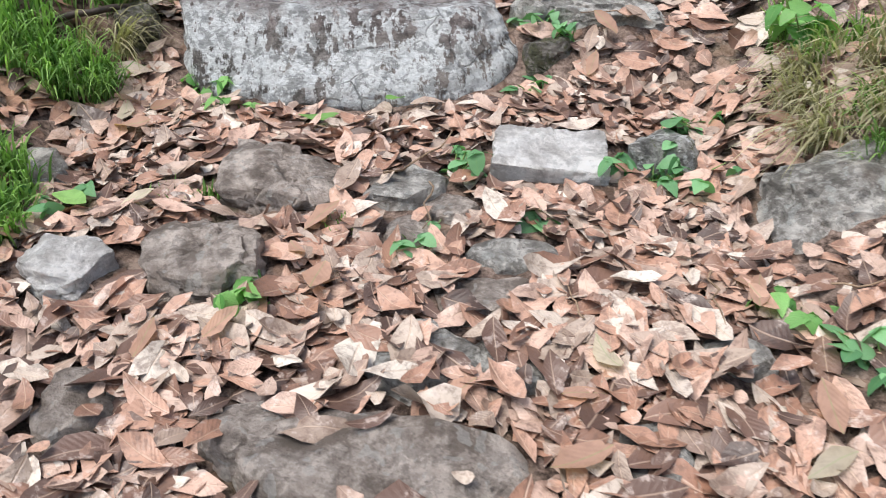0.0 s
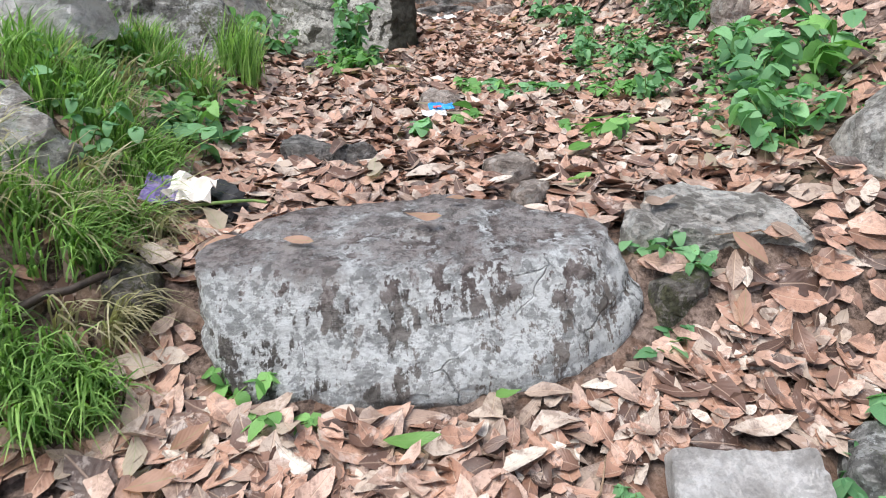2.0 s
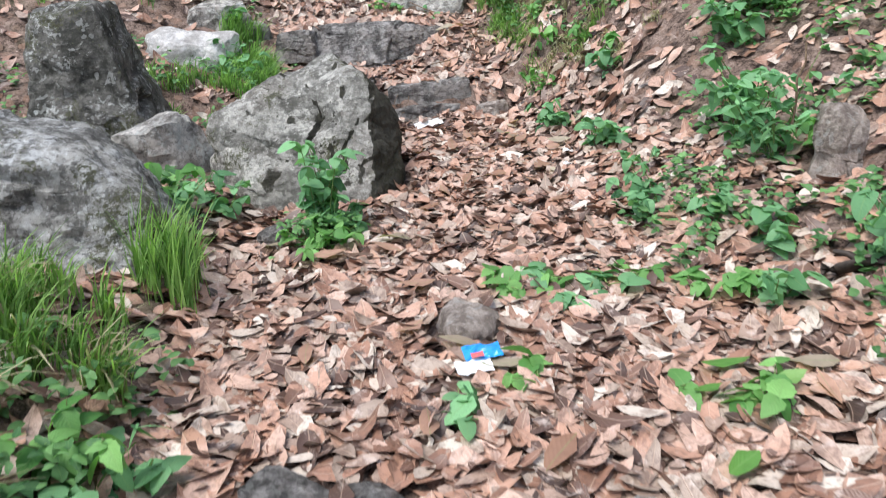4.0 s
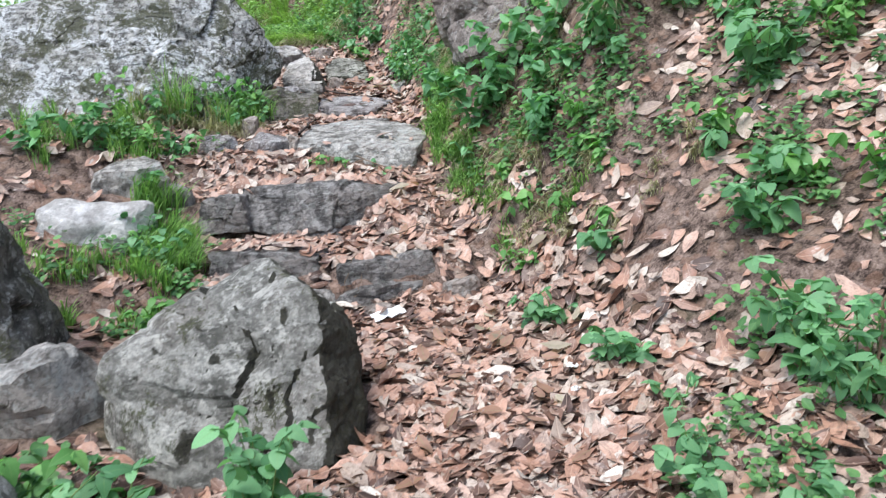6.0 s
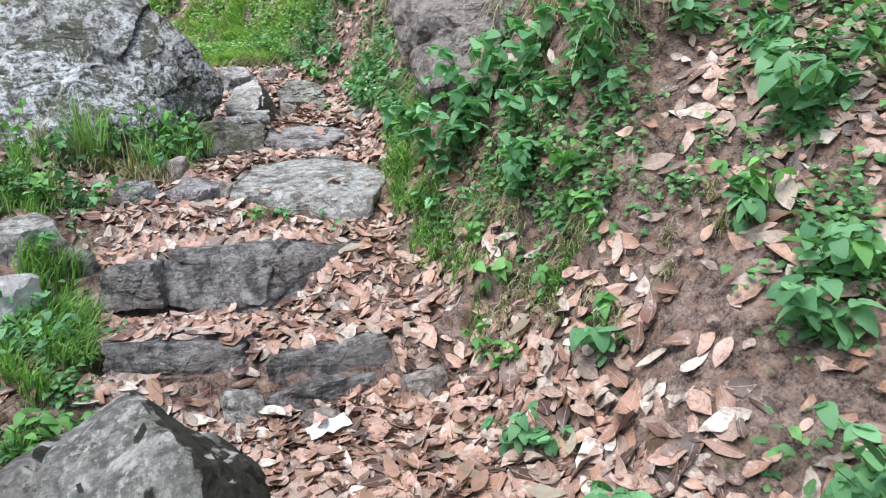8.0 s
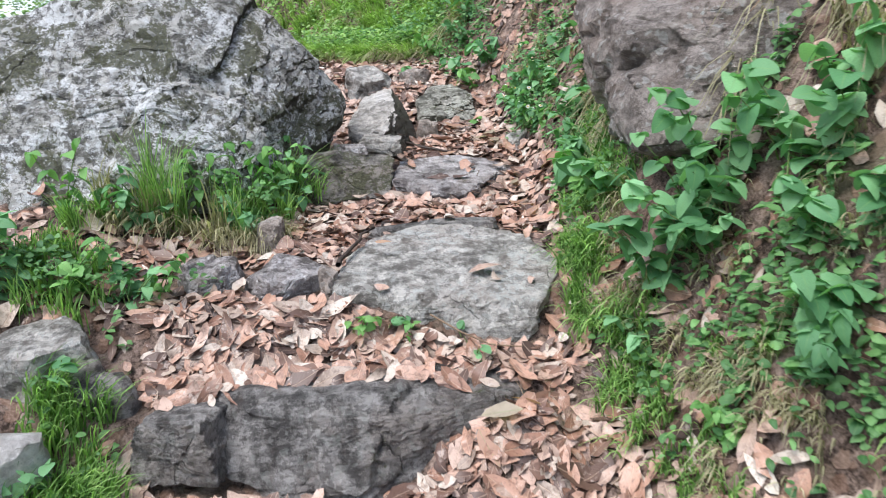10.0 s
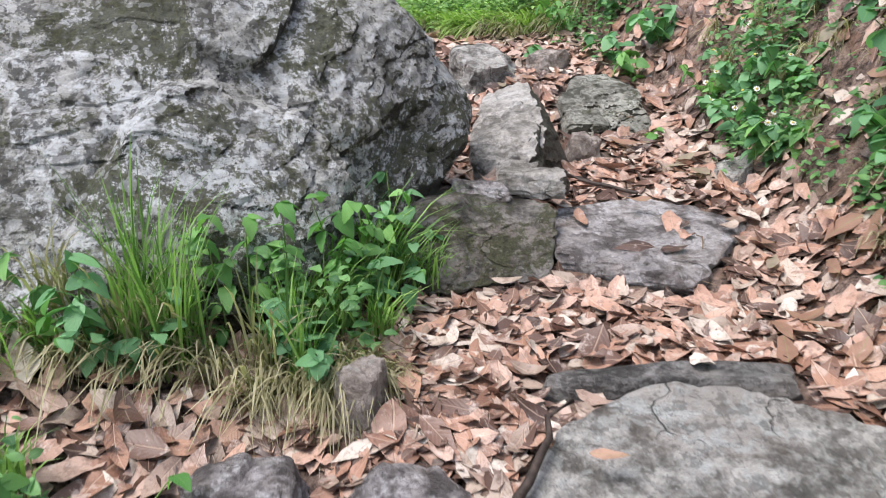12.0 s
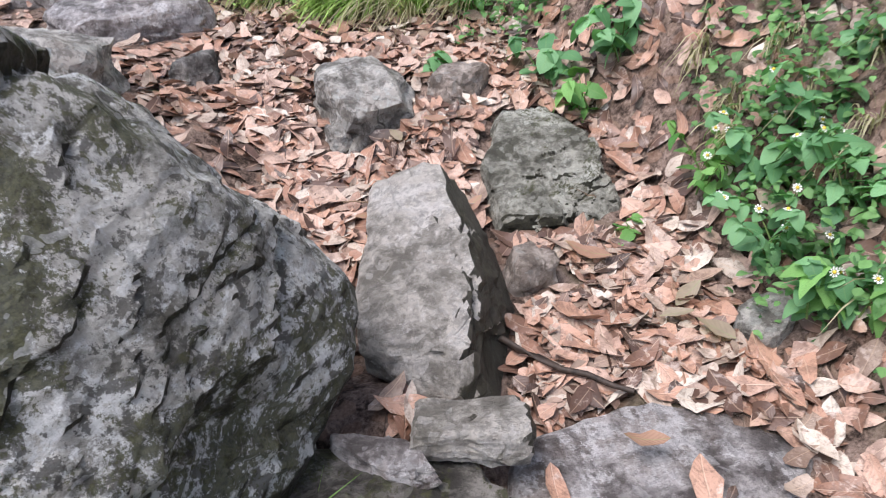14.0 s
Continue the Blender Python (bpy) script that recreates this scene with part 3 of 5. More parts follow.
stone("grey_stone", "rounded stone beside a blue wrapper", -0.16, 4.12, 0.18, 0.20, 0.13, 0, ROCK_BROWN, 45, 0.55, group=S2)
stone("black_stone", "small black stone on the leaves", -0.76, 5.00, 0.12, 0.10, 0.10, 0, ROCK_DARK, 46, 0.3, group=S2)
stone("charred_wood", "black charred lump of wood beside torn packaging", -0.90, 3.04, 0.27, 0.09, 0.09, -53, CHAR, 47, 0.15, group=S2, jitter=0.08)["category"] = "wood"
rock("slab_rock", "big smooth grey slab rock in the grass", (-1.62, 4.75, 0.86), [
    (-0.75, -0.30, -0.20), (0.30, -0.22, -0.15), (0.42, -0.05, -0.12), (0.50, 0.45, -0.10), (-0.70, 0.55, -0.20), (0.52, -0.12, 0.20), (0.30, -0.05, 0.40), (-0.10, 0.35, 0.52), (-0.65, 0.30, 0.66), (-0.75, -0.10, 0.45), (0.28, 0.35, 0.38)],
    ROCK_SLAB, 51, 14, 0.03, 6, cracked=0.7)
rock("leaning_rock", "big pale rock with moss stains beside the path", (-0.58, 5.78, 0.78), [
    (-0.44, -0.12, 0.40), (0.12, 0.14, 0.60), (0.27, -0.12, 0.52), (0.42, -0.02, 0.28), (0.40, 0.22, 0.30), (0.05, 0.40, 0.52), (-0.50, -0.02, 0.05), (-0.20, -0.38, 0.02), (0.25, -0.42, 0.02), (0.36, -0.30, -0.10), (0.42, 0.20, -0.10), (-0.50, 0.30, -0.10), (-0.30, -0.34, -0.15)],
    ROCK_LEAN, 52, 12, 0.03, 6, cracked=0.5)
rock("standing_rock", "dark upright mossy rock off the path", (-1.68, 6.45, 1.05), [
    (-0.40, -0.25, -0.20), (0.24, -0.22, -0.20), (0.30, 0.30, -0.20), (-0.40, 0.30, -0.20), (0.02, -0.12, 0.62), (0.08, 0.15, 0.60), (-0.32, -0.05, 0.55), (-0.30, 0.20, 0.58)], rock_material("dark_mossy_rock", (0.05, 0.05, 0.042), (0.22, 0.21, 0.19), moss=0.6, lichen=0.35), 53, 10, 0.03, 5)
stone("low_rock", "low grey rock beside the leaning rock", -1.40, 5.95, 0.50, 0.34, 0.30, 5, ROCK_GREY, 54, 0.35, (0, -8), 10, 0.03, 4)
stone("far_rock", "pale rock among the grass off the path", -1.33, 7.55, 0.62, 0.30, 0.28, 4, ROCK_PALE, 55, 0.35, (10, 4), 10, 0.03, 4)
stone("far_rock", "grey flat rock among the grass off the path", -1.22, 7.98, 0.46, 0.26, 0.22, -10, ROCK_GREY, 56, 0.35, (10, 4), 10, 0.03, 4)

# rough steps
S3 = "rough stone steps"
stone("step_stone", "dressed grey step stone with a straight front", 0.18, 7.12, 0.54, 0.26, 0.20, 0, ROCK_DARK, 61, 0.38, (0, -3), 40, 0.012, 5, S3, z=0.92, jitter=0.03, taper=0.97, cracked=0.5, dusty=True)
stone("step_stone", "dark grey step stone behind the leaning rock", -0.46, 7.22, 0.58, 0.30, 0.24, -14, ROCK_DARK, 62, 0.4, (0, 3), 34, 0.014, 5, S3, z=0.98, jitter=0.05, taper=0.95, cracked=0.6, dusty=True)
stone("under_stone", "flat stone under the lowest step", 0.16, 6.98, 0.48, 0.14, 0.12, 2, ROCK_DARK, 63, 0.4, group=S3, z=0.85)
stone("under_stone", "pale stone wedged between two steps", -0.22, 6.92, 0.17, 0.14, 0.12, -15, ROCK_GREY, 64, 0.35, group=S3, z=0.86)
stone("under_stone", "reddish brown stone beside the lowest step", 0.56, 6.86, 0.22, 0.14, 0.13, 12, ROCK_BROWN, 65, 0.4, group=S3)
stone("under_stone", "flat brown stone in front of the step", 0.08, 6.74, 0.18, 0.12, 0.08, -5, ROCK_BROWN, 66, 0.4, group=S3)
rock("dark_step", "dark slate slab forming a high step", (-0.05, 7.80, 1.22), [
    (-0.50, 0.02, 0.18), (-0.30, -0.06, 0.175), (-0.02, -0.16, 0.16), (0.09, -0.20, 0.12), (0.28, -0.11, 0.13), (0.54, -0.04, 0.09), (0.60, 0.30, 0.12), (-0.48, 0.30, 0.16),
    (-0.47, -0.15, -0.05), (-0.20, -0.25, -0.14), (-0.09, -0.29, -0.15), (0.02, -0.28, -0.15), (0.30, -0.16, -0.12), (0.52, -0.08, -0.10), (0.5, 0.3, -0.2), (-0.4, 0.25, -0.2)],
    ROCK_DARK, 67, 40, 0.012, 6, S3, 0.0, cracked=0.7, dusty=True)
stone("dark_step_end", "dark slate stone at the end of the high step", -0.66, 7.76, 0.30, 0.26, 0.20, -12, ROCK_DARK, 68, 0.5, (0, 0), 30, 0.015, 5, S3, z=1.27, jitter=0.06, dusty=True)
rock("grey_step", "large smooth grey rock forming the upper step", (0.26, 8.32, 1.50), [
    (-0.42, -0.08, 0.08), (-0.38, -0.10, 0.0), (-0.26, 0.26, 0.17), (0.02, 0.42, 0.20), (0.40, 0.24, 0.15), (0.50, 0.0, 0.09), (0.36, -0.28, 0.03), (0.20, -0.33, -0.14), (0.30, -0.31, -0.10), (-0.10, -0.18, -0.02), (0.44, -0.10, -0.08), (0.40, 0.20, -0.20), (-0.30, 0.20, -0.20), (0.22, -0.14, -0.22)],
    ROCK_GREY, 71, 26, 0.014, 6, S3, cracked=0.5)
stone("edge_stone", "grey-violet stone in line with the upper step", -0.38, 8.40, 0.36, 0.28, 0.18, -4, ROCK_WET, 72, 0.46, (8, 2), 9, 0.03, 5, S3, z=1.56, cracked=0.9, jitter=0.13, taper=0.76)
stone("edge_stone", "grey flat stone at the end of the upper step", -0.68, 8.46, 0.27, 0.24, 0.16, -6, ROCK_WET, 73, 0.48, (8, 3), 9, 0.03, 5, S3, z=1.59, cracked=0.9, jitter=0.13, taper=0.76)
stone("edge_stone", "narrow brown stone wedged beside the upper step", -0.19, 8.30, 0.08, 0.14, 0.16, 0, ROCK_BROWN, 74, 0.5, group=S3, z=1.57)
stone("brown_stone", "small upright brown stone on the leaves", -0.46, 8.74, 0.12, 0.10, 0.20, 25, ROCK_BROWN, 75, 0.3, (0, 0), 16, group=S3)
stone("low_edge_stone", "dark stone beside the path in leaves", -1.02, 7.92, 0.34, 0.18, 0.16, -6, ROCK_DARK, 76, 0.62, group=S3)
stone("low_edge_stone", "dark tread edge under dry leaves", -0.58, 7.34, 0.34, 0.18, 0.12, -6, ROCK_DARK, 77, 0.5, group=S3)
stone("bar_stone", "thin dark slate edge across the path", 0.28, 8.81, 0.64, 0.10, 0.15, -9, ROCK_DARK, 78, 0.76, (0, -2), 40, 0.01, 4, S3, jitter=0.03, taper=0.95, cracked=0.3)
rock("flat_step", "wet flat schist step with a dark underside", (0.45, 9.61, 1.755), [
    (-0.32, -0.12, 0.02), (-0.26, 0.22, 0.08), (0.06, 0.30, 0.08), (0.34, 0.08, 0.03), (0.42, 0.14, 0.0), (0.40, 0.12, -0.14), (0.05, -0.29, -0.02), (-0.31, -0.13, -0.04), (0.05, -0.28, -0.07), (0.32, 0.04, -0.04), (0.05, -0.12, -0.16), (-0.26, 0.0, -0.16), (0.26, 0.06, -0.16), (-0.28, 0.20, -0.12)], ROCK_WET, 79, 22, 0.016, 5, S3, cracked=0.5)
rock("block_rock", "dark upright block below the mossy cliff rock", (-0.14, 9.62, 1.81), [
    (-0.30, -0.14, 0.08), (-0.08, -0.04, 0.11), (0.24, 0.04, 0.09), (0.27, -0.04, 0.06), (0.22, -0.18, -0.10), (-0.06, -0.24, -0.10), (-0.32, -0.23, -0.12), (-0.30, 0.25, -0.14), (0.26, 0.22, -0.14), (-0.20, 0.20, 0.12), (0.2, 0.2, 0.08)], ROCK_BLOCK, 80, 14, 0.02, 5, S3)
stone("cap_stone", "thin pale slab lying on a dark block", 0.07, 9.78, 0.25, 0.13, 0.08, -8, ROCK_WEDGE, 81, 0.3, (3, 4), 24, 0.015, 4, S3, z=1.935, jitter=0.08)
stone("cap_stone", "narrow blue-grey slab lying on the leaves", -0.11, 9.75, 0.25, 0.09, 0.06, -38, ROCK_WET, 82, 0.3, group=S3, z=1.925)
rock("wedge_rock", "pale wedge-shaped schist rock, one side dark with moss and painted shade", (0.09, 10.2, 2.0), [
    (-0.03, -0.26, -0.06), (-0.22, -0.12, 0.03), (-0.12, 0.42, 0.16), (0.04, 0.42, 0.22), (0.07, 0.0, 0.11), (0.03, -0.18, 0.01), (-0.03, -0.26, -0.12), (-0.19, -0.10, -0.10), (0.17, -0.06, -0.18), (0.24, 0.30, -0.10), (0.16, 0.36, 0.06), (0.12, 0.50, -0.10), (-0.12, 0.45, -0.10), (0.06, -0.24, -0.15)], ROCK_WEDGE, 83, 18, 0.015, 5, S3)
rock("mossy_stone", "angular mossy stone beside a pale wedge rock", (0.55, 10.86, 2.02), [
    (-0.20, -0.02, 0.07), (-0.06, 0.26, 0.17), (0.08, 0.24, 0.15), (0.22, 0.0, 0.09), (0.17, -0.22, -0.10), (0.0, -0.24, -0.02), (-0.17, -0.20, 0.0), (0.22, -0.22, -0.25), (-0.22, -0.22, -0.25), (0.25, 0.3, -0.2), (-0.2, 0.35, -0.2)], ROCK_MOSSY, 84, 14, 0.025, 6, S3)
stone("prop_stone", "small brown stone wedged between two rocks", 0.38, 10.40, 0.16, 0.12, 0.16, 20, ROCK_BROWN, 85, 0.35, (10, 0), 16, 0.02, 3, S3)
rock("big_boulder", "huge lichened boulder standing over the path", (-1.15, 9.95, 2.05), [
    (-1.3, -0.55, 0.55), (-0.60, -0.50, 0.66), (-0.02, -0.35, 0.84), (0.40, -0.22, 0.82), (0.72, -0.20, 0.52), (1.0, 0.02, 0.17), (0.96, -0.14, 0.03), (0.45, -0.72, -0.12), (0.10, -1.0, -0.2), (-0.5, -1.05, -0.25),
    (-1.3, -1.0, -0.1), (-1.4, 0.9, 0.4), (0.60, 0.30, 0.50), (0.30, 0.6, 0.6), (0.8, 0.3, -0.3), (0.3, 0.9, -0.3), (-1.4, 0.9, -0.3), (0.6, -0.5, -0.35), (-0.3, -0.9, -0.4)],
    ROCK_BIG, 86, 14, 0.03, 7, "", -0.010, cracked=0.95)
rock("overhang_boulder", "brown boulder jutting from the bank over plants", (1.56, 8.45, 2.34), [
    (-0.58, 0.08, 0.10), (-0.56, 0.25, 0.36), (-0.54, -0.46, -0.25), (-0.10, -0.66, -0.22), (0.35, -0.62, -0.10), (0.42, -0.52, 0.28), (0.60, 0.20, 0.42), (-0.40, 0.40, -0.20), (0.6, 0.4, -0.4), (0.5, -0.3, -0.4), (-0.08, -0.50, 0.22), (-0.50, -0.20, 0.22), (-0.34, 0.0, 0.36), (-0.1, 0.3, 0.46)], ROCK_BANK, 87, 11, 0.03, 6, cracked=1.2)
stone("bank_stone", "reddish stone on the slope", 1.38, 4.6, 0.16, 0.2, 0.34, 0, ROCK_BROWN, 89, 0.3, (-12, 8))
# beyond the rocks, where the path bends away
stone("far_stone", "pale pointed stone where the path bends", 0.0, 11.30, 0.38, 0.50, 0.20, 15, ROCK_GREY, 91, 0.50, (16, 4), 14, 0.02, 4)
stone("far_stone", "small round grey stone on the leaves", -0.10, 11.10, 0.10, 0.09, 0.09, 0, ROCK_GREY, 92, 0.3)
stone("far_stone", "small brown round stone at the foot of the bank", 0.36, 11.33, 0.24, 0.15, 0.12, 5, ROCK_BROWN, 93, 0.35)
stone("far_stone", "long grey rock lying across the bend", -0.98, 12.30, 0.75, 0.42, 0.26, 12, ROCK_WET, 94, 0.42, (8, 0), 14, 0.02, 4)
stone("far_stone", "grey rock half sunk beside the bend", -1.62, 13.2, 0.6, 0.4, 0.28, -15, ROCK_WET, 99, 0.4, (6, 0), 14, 0.02, 4)
stone("bush_stone", "grey stone at the foot of the daisy bush", 0.93, 10.10, 0.18, 0.15, 0.15, 15, ROCK_GREY, 101, 0.55, (8, -10), 14, 0.02, 4)
stone("far_stone", "dark broken stone beside the path", -0.62, 11.62, 0.22, 0.16, 0.16, 20, ROCK_DARK, 95, 0.35)
stone("far_stone", "pale stone beside the big boulder", -1.05, 11.3, 0.5, 0.3, 0.3, -30, ROCK_GREY, 96, 0.4)
stone("far_stone", "grey step stone far along the path", -1.75, 15.3, 0.8, 0.5, 0.26, -8, ROCK_GREY, 97, 0.4, (6, 0), 14, 0.02, 4)
stone("far_stone", "pale stone far along the path", -2.3, 15.0, 0.6, 0.4, 0.3, 10, ROCK_GREY, 98, 0.4, (6, 0), 14, 0.02, 4)


# ---- dry leaves ----
LEAF_U = np.array([0.0, 0.12, 0.36, 0.62, 0.84, 1.0])
LEAF_W = np.array([0.0, 0.55, 0.97, 0.93, 0.52, 0.0])
LEAF_FACES = [(0, 6, 1), (1, 6, 7, 2), (2, 7, 8, 3), (3, 8, 9, 4), (4, 9, 5), (0, 1, 10), (1, 2, 11, 10), (2, 3, 12, 11), (3, 4, 13, 12), (4, 5, 13)]


def leaf_shapes(n, rng, length, width, fold, curl, twist):
    """n leaves of 14 points each, lying along x with the face up; arrays of sizes and bends."""
    u = np.concatenate([LEAF_U, LEAF_U[1:5], LEAF_U[1:5]])
    side = np.concatenate([np.zeros(6), np.ones(4), -np.ones(4)])
    w = np.concatenate([np.zeros(6), LEAF_W[1:5], LEAF_W[1:5]])
    x = (u[None] - 0.5) * length[:, None]
    wob = 1 + 0.16 * rng.standard_normal((n, 14))
    y = side * w * wob * width[:, None] / 2
    z = fold[:, None] * np.abs(y) + curl[:, None] * (u[None] - 0.5) ** 2 * length[:, None] + twist[:, None] * y * (u[None] - 0.5) * 3
    y = y + 0.10 * np.sin(3.0 * u[None] + rng.uniform(0, 6, (n, 1))) * width[:, None]
    uv = np.stack([u, 0.5 + 0.5 * side * w], -1)
    return np.stack([x, y, z], -1), uv


def lay(P, place, normal, heading):
    """Turns leaf points to a heading about their normals and moves them to their places."""
    n = normal / np.linalg.norm(normal, axis=1, keepdims=True)
    a = np.stack([np.cos(heading), np.sin(heading), np.zeros_like(heading)], -1)
    a -= (a * n).sum(1, keepdims=True) * n
    a /= np.linalg.norm(a, axis=1, keepdims=True)
    b = np.cross(n, a)
    return place[:, None] + P[..., :1] * a[:, None] + P[..., 1:2] * b[:, None] + P[..., 2:] * n[:, None]


def leaf_object(name, label, V, uv, material, kind="stuff"):
    n, k = V.shape[0], V.shape[1]
    base = (np.arange(n) * k)[:, None]
    faces = []
    for f in LEAF_FACES:
        faces += (np.array(f)[None] + base).tolist()
    me = mesh_from(name, V.reshape(-1, 3), faces, material, np.tile(uv, (n, 1)))
    return tagged(new(name, me), label, "leaves", kind=kind)


def litter_density(x, y):
    right = x - np.interp(y, EDGE_Y, EDGE_R)
    left = np.interp(y, EDGE_Y, EDGE_L) - x
    patch = 0.5 + 0.5 * np.sin(3.1 * x + 1.7 * y) * np.sin(2.3 * y - 1.9 * x + 0.7)
    d = np.ones_like(x)
    d = np.where(right > 0, np.clip(0.9 - 0.4 * right, 0.42, 1) * (0.28 + 0.95 * patch), d)
    d = np.where(left > 0, np.clip(0.6 - 0.8 * left, 0.08, 1) * (0.3 + patch), d)
    fade = np.clip((4.3 - x) / 1.4, 0, 1) * np.clip((x + 3.1) / 1.0, 0, 1) * np.clip((y + 1.6) / 1.2, 0, 1)
    # a bare slip of earth on the slope
    d = d * fade * (1 - 0.75 * np.exp(-((x - 1.4) / 0.42) ** 2 - ((y - 5.75) / 0.75) ** 2)) * (1 - 0.3 * np.exp(-((x - 1.3) / 0.32) ** 2 - ((y - 9.7) / 0.9) ** 2))
    steep = np.clip(1.6 - ground_slope(x, y), 0.25, 1)
    return np.where(np.maximum(right, left) > 0, d * steep, d)


def ground_slope(x, y, e=0.05):
    return np.hypot(ground_z(x + e, y) - ground_z(x - e, y), ground_z(x, y + e) - ground_z(x, y - e)) / (2 * e)


def scatter_litter(name, label, y0, y1, count, seed, lift):
    rng = np.random.default_rng(seed)
    x = rng.uniform(-3.2, 4.4, count * 5)
    y = rng.uniform(y0, y1, count * 5)
    keep = rng.uniform(0, 1, count * 5) < litter_density(x, y)
    x, y = x[keep][:count], y[keep][:count]
    z = ground_z(x, y) + 0.004 + lift * rng.uniform(0, 1, len(x)) ** 1.3
    bare = np.array([rock_top(a, b) for a, b in zip(x, y)])
    # leaves slide off bare rock, and drift against its foot
    keep = (bare < z - 0.012) | (rng.uniform(0, 1, len(x)) < np.where(bare < z + 0.04, np.where(y < 1.4, 0.16, 0.015), 0.0))
    tread = np.array([(int(a // 0.03), int(b // 0.03)) in DUSTY for a, b in zip(x, y)]) & (bare < z + 0.12)
    tread &= np.array([rock_top(a, b - 0.10) for a, b in zip(x, y)]) > bare - 0.045
    keep |= tread & (rng.uniform(0, 1, len(x)) < 0.30)
    x, y, z = x[keep], y[keep], np.maximum(z, np.where((bare < z + 0.04) | tread, bare + 0.008, z))[keep]
    n = len(x)
    length = np.where(rng.uniform(0, 1, n) < 0.28, rng.uniform(0.035, 0.075, n), np.clip(rng.normal(0.118, 0.027, n), 0.05, 0.19))
    width = np.where(length < 0.075, rng.uniform(0.45, 0.8, n), rng.uniform(0.30, 0.50, n)) * length
    P, uv = leaf_shapes(n, rng, length, width, rng.normal(0.08, 0.25, n), rng.normal(0.10, 0.46, n), rng.normal(0, 0.45, n))
    normal = ground_normal(x, y) + np.stack([rng.normal(0, 0.18, n), rng.normal(0, 0.18, n), np.zeros(n)], -1)
    V = lay(P, np.stack([x, y, z], -1), normal, rng.uniform(0, 2 * math.pi, n))
    return leaf_object(name, label, V, uv, DEAD)


scatter_litter("leaf_litter", "thick carpet of dry tan and pinkish-brown fallen leaves", -1.6, 3.6, 22000, 11, 0.035)
scatter_litter("leaf_litter", "thick carpet of dry brown leaves on the level path", 3.6, 7.6, 18500, 12, 0.03)
scatter_litter("leaf_litter", "dry brown leaves drifted on the rough steps", 7.6, 11.8, 19500, 13, 0.03)
scatter_litter("leaf_litter", "dry leaves where the path bends away", 11.8, 17.0, 8000, 14, 0.03)


def dry_leaf(x, y, length, heading, shade, seed, z=None, lift=0.04, tilt=0.12):
    """One fallen leaf lying on top of the others."""
    rng = np.random.default_rng(seed)
    one = np.ones(1)
    P, uv = leaf_shapes(1, rng, one * length, one * length * rng.uniform(0.34, 0.44), one * rng.uniform(-0.1, 0.35), one * rng.uniform(-0.3, 0.5), one * rng.normal(0, 0.3))
    n = ground_normal(one * x, one * y) + rng.normal(0, tilt, (1, 3)) * (1, 1, 0)
    V = lay(P, np.zeros((1, 3)), n, one * heading)
    me = mesh_from("dry_leaf", V[0], LEAF_FACES, shade, uv)
    ob = new("dry_leaf", me)
    ob.location = (x, y, (gz(x, y) + lift) if z is None else z)
    return ob


PALE_LEAF = green_leaf_material("pale_cream_dead_leaf", (0.33, 0.26, 0.19), (0.47, 0.40, 0.31), "object", 0.6)
TAN_LEAF = green_leaf_material("tan_dead_leaf", (0.34, 0.19, 0.13), (0.46, 0.28, 0.21), "object", 0.6)
FRESH_LEAF = green_leaf_material("fallen_green_leaf", (0.10, 0.26, 0.05), (0.24, 0.42, 0.13), "object", 0.5)
rnd = random.Random(21)
for i in range(200):
    y = rnd.uniform(0.7, 11.5)
    x = rnd.uniform(float(np.interp(y, EDGE_Y, EDGE_L)) + 0.1, float(np.interp(y, EDGE_Y, EDGE_R)) + 0.4)
    pale = rnd.random() < 0.22
    if rock_top(x, y) > gz(x, y):
        continue
    tagged(dry_leaf(x, y, rnd.uniform(0.07, 0.15), rnd.uniform(0, 6.3), PALE_LEAF if pale else TAN_LEAF, 300 + i, lift=0.05),
           "single pale cream dead leaf lying on the litter" if pale else "single tan dead leaf lying on the litter", "leaf", "loose dead leaves")
for i, (x, y, l) in enumerate(((-0.36, 2.18, 0.13), (-0.13, 2.28, 0.07), (0.72, 2.05, 0.10), (-0.92, 1.70, 0.14), (0.22, 3.05, 0.10), (0.46, 3.72, 0.13), (0.36, 3.62, 0.10), (0.30, 3.35, 0.11), (0.55, 3.60, 0.12))):
    tagged(dry_leaf(x, y, l, rnd.uniform(-0.6, 0.6), FRESH_LEAF, 700 + i, lift=0.055), "fallen leaf still green, lying on dead leaves", "leaf", "green fallen leaves")
for i, (x, y, z, l) in enumerate(((-0.30, 2.66, 0.805, 0.10), (-0.62, 2.60, 0.775, 0.08), (-0.20, 2.80, 0.80, 0.06), (0.05, 8.45, 1.71, 0.08), (0.45, 9.75, 1.87, 0.10), (-0.05, 10.55, 2.11, 0.09), (-0.02, 10.45, 2.09, 0.11))):
    tagged(dry_leaf(x, y, l, rnd.uniform(-0.5, 0.5), TAN_LEAF, 800 + i, z=z, tilt=0.02), "tan dead leaf lying on bare rock", "leaf", "leaves on rocks")


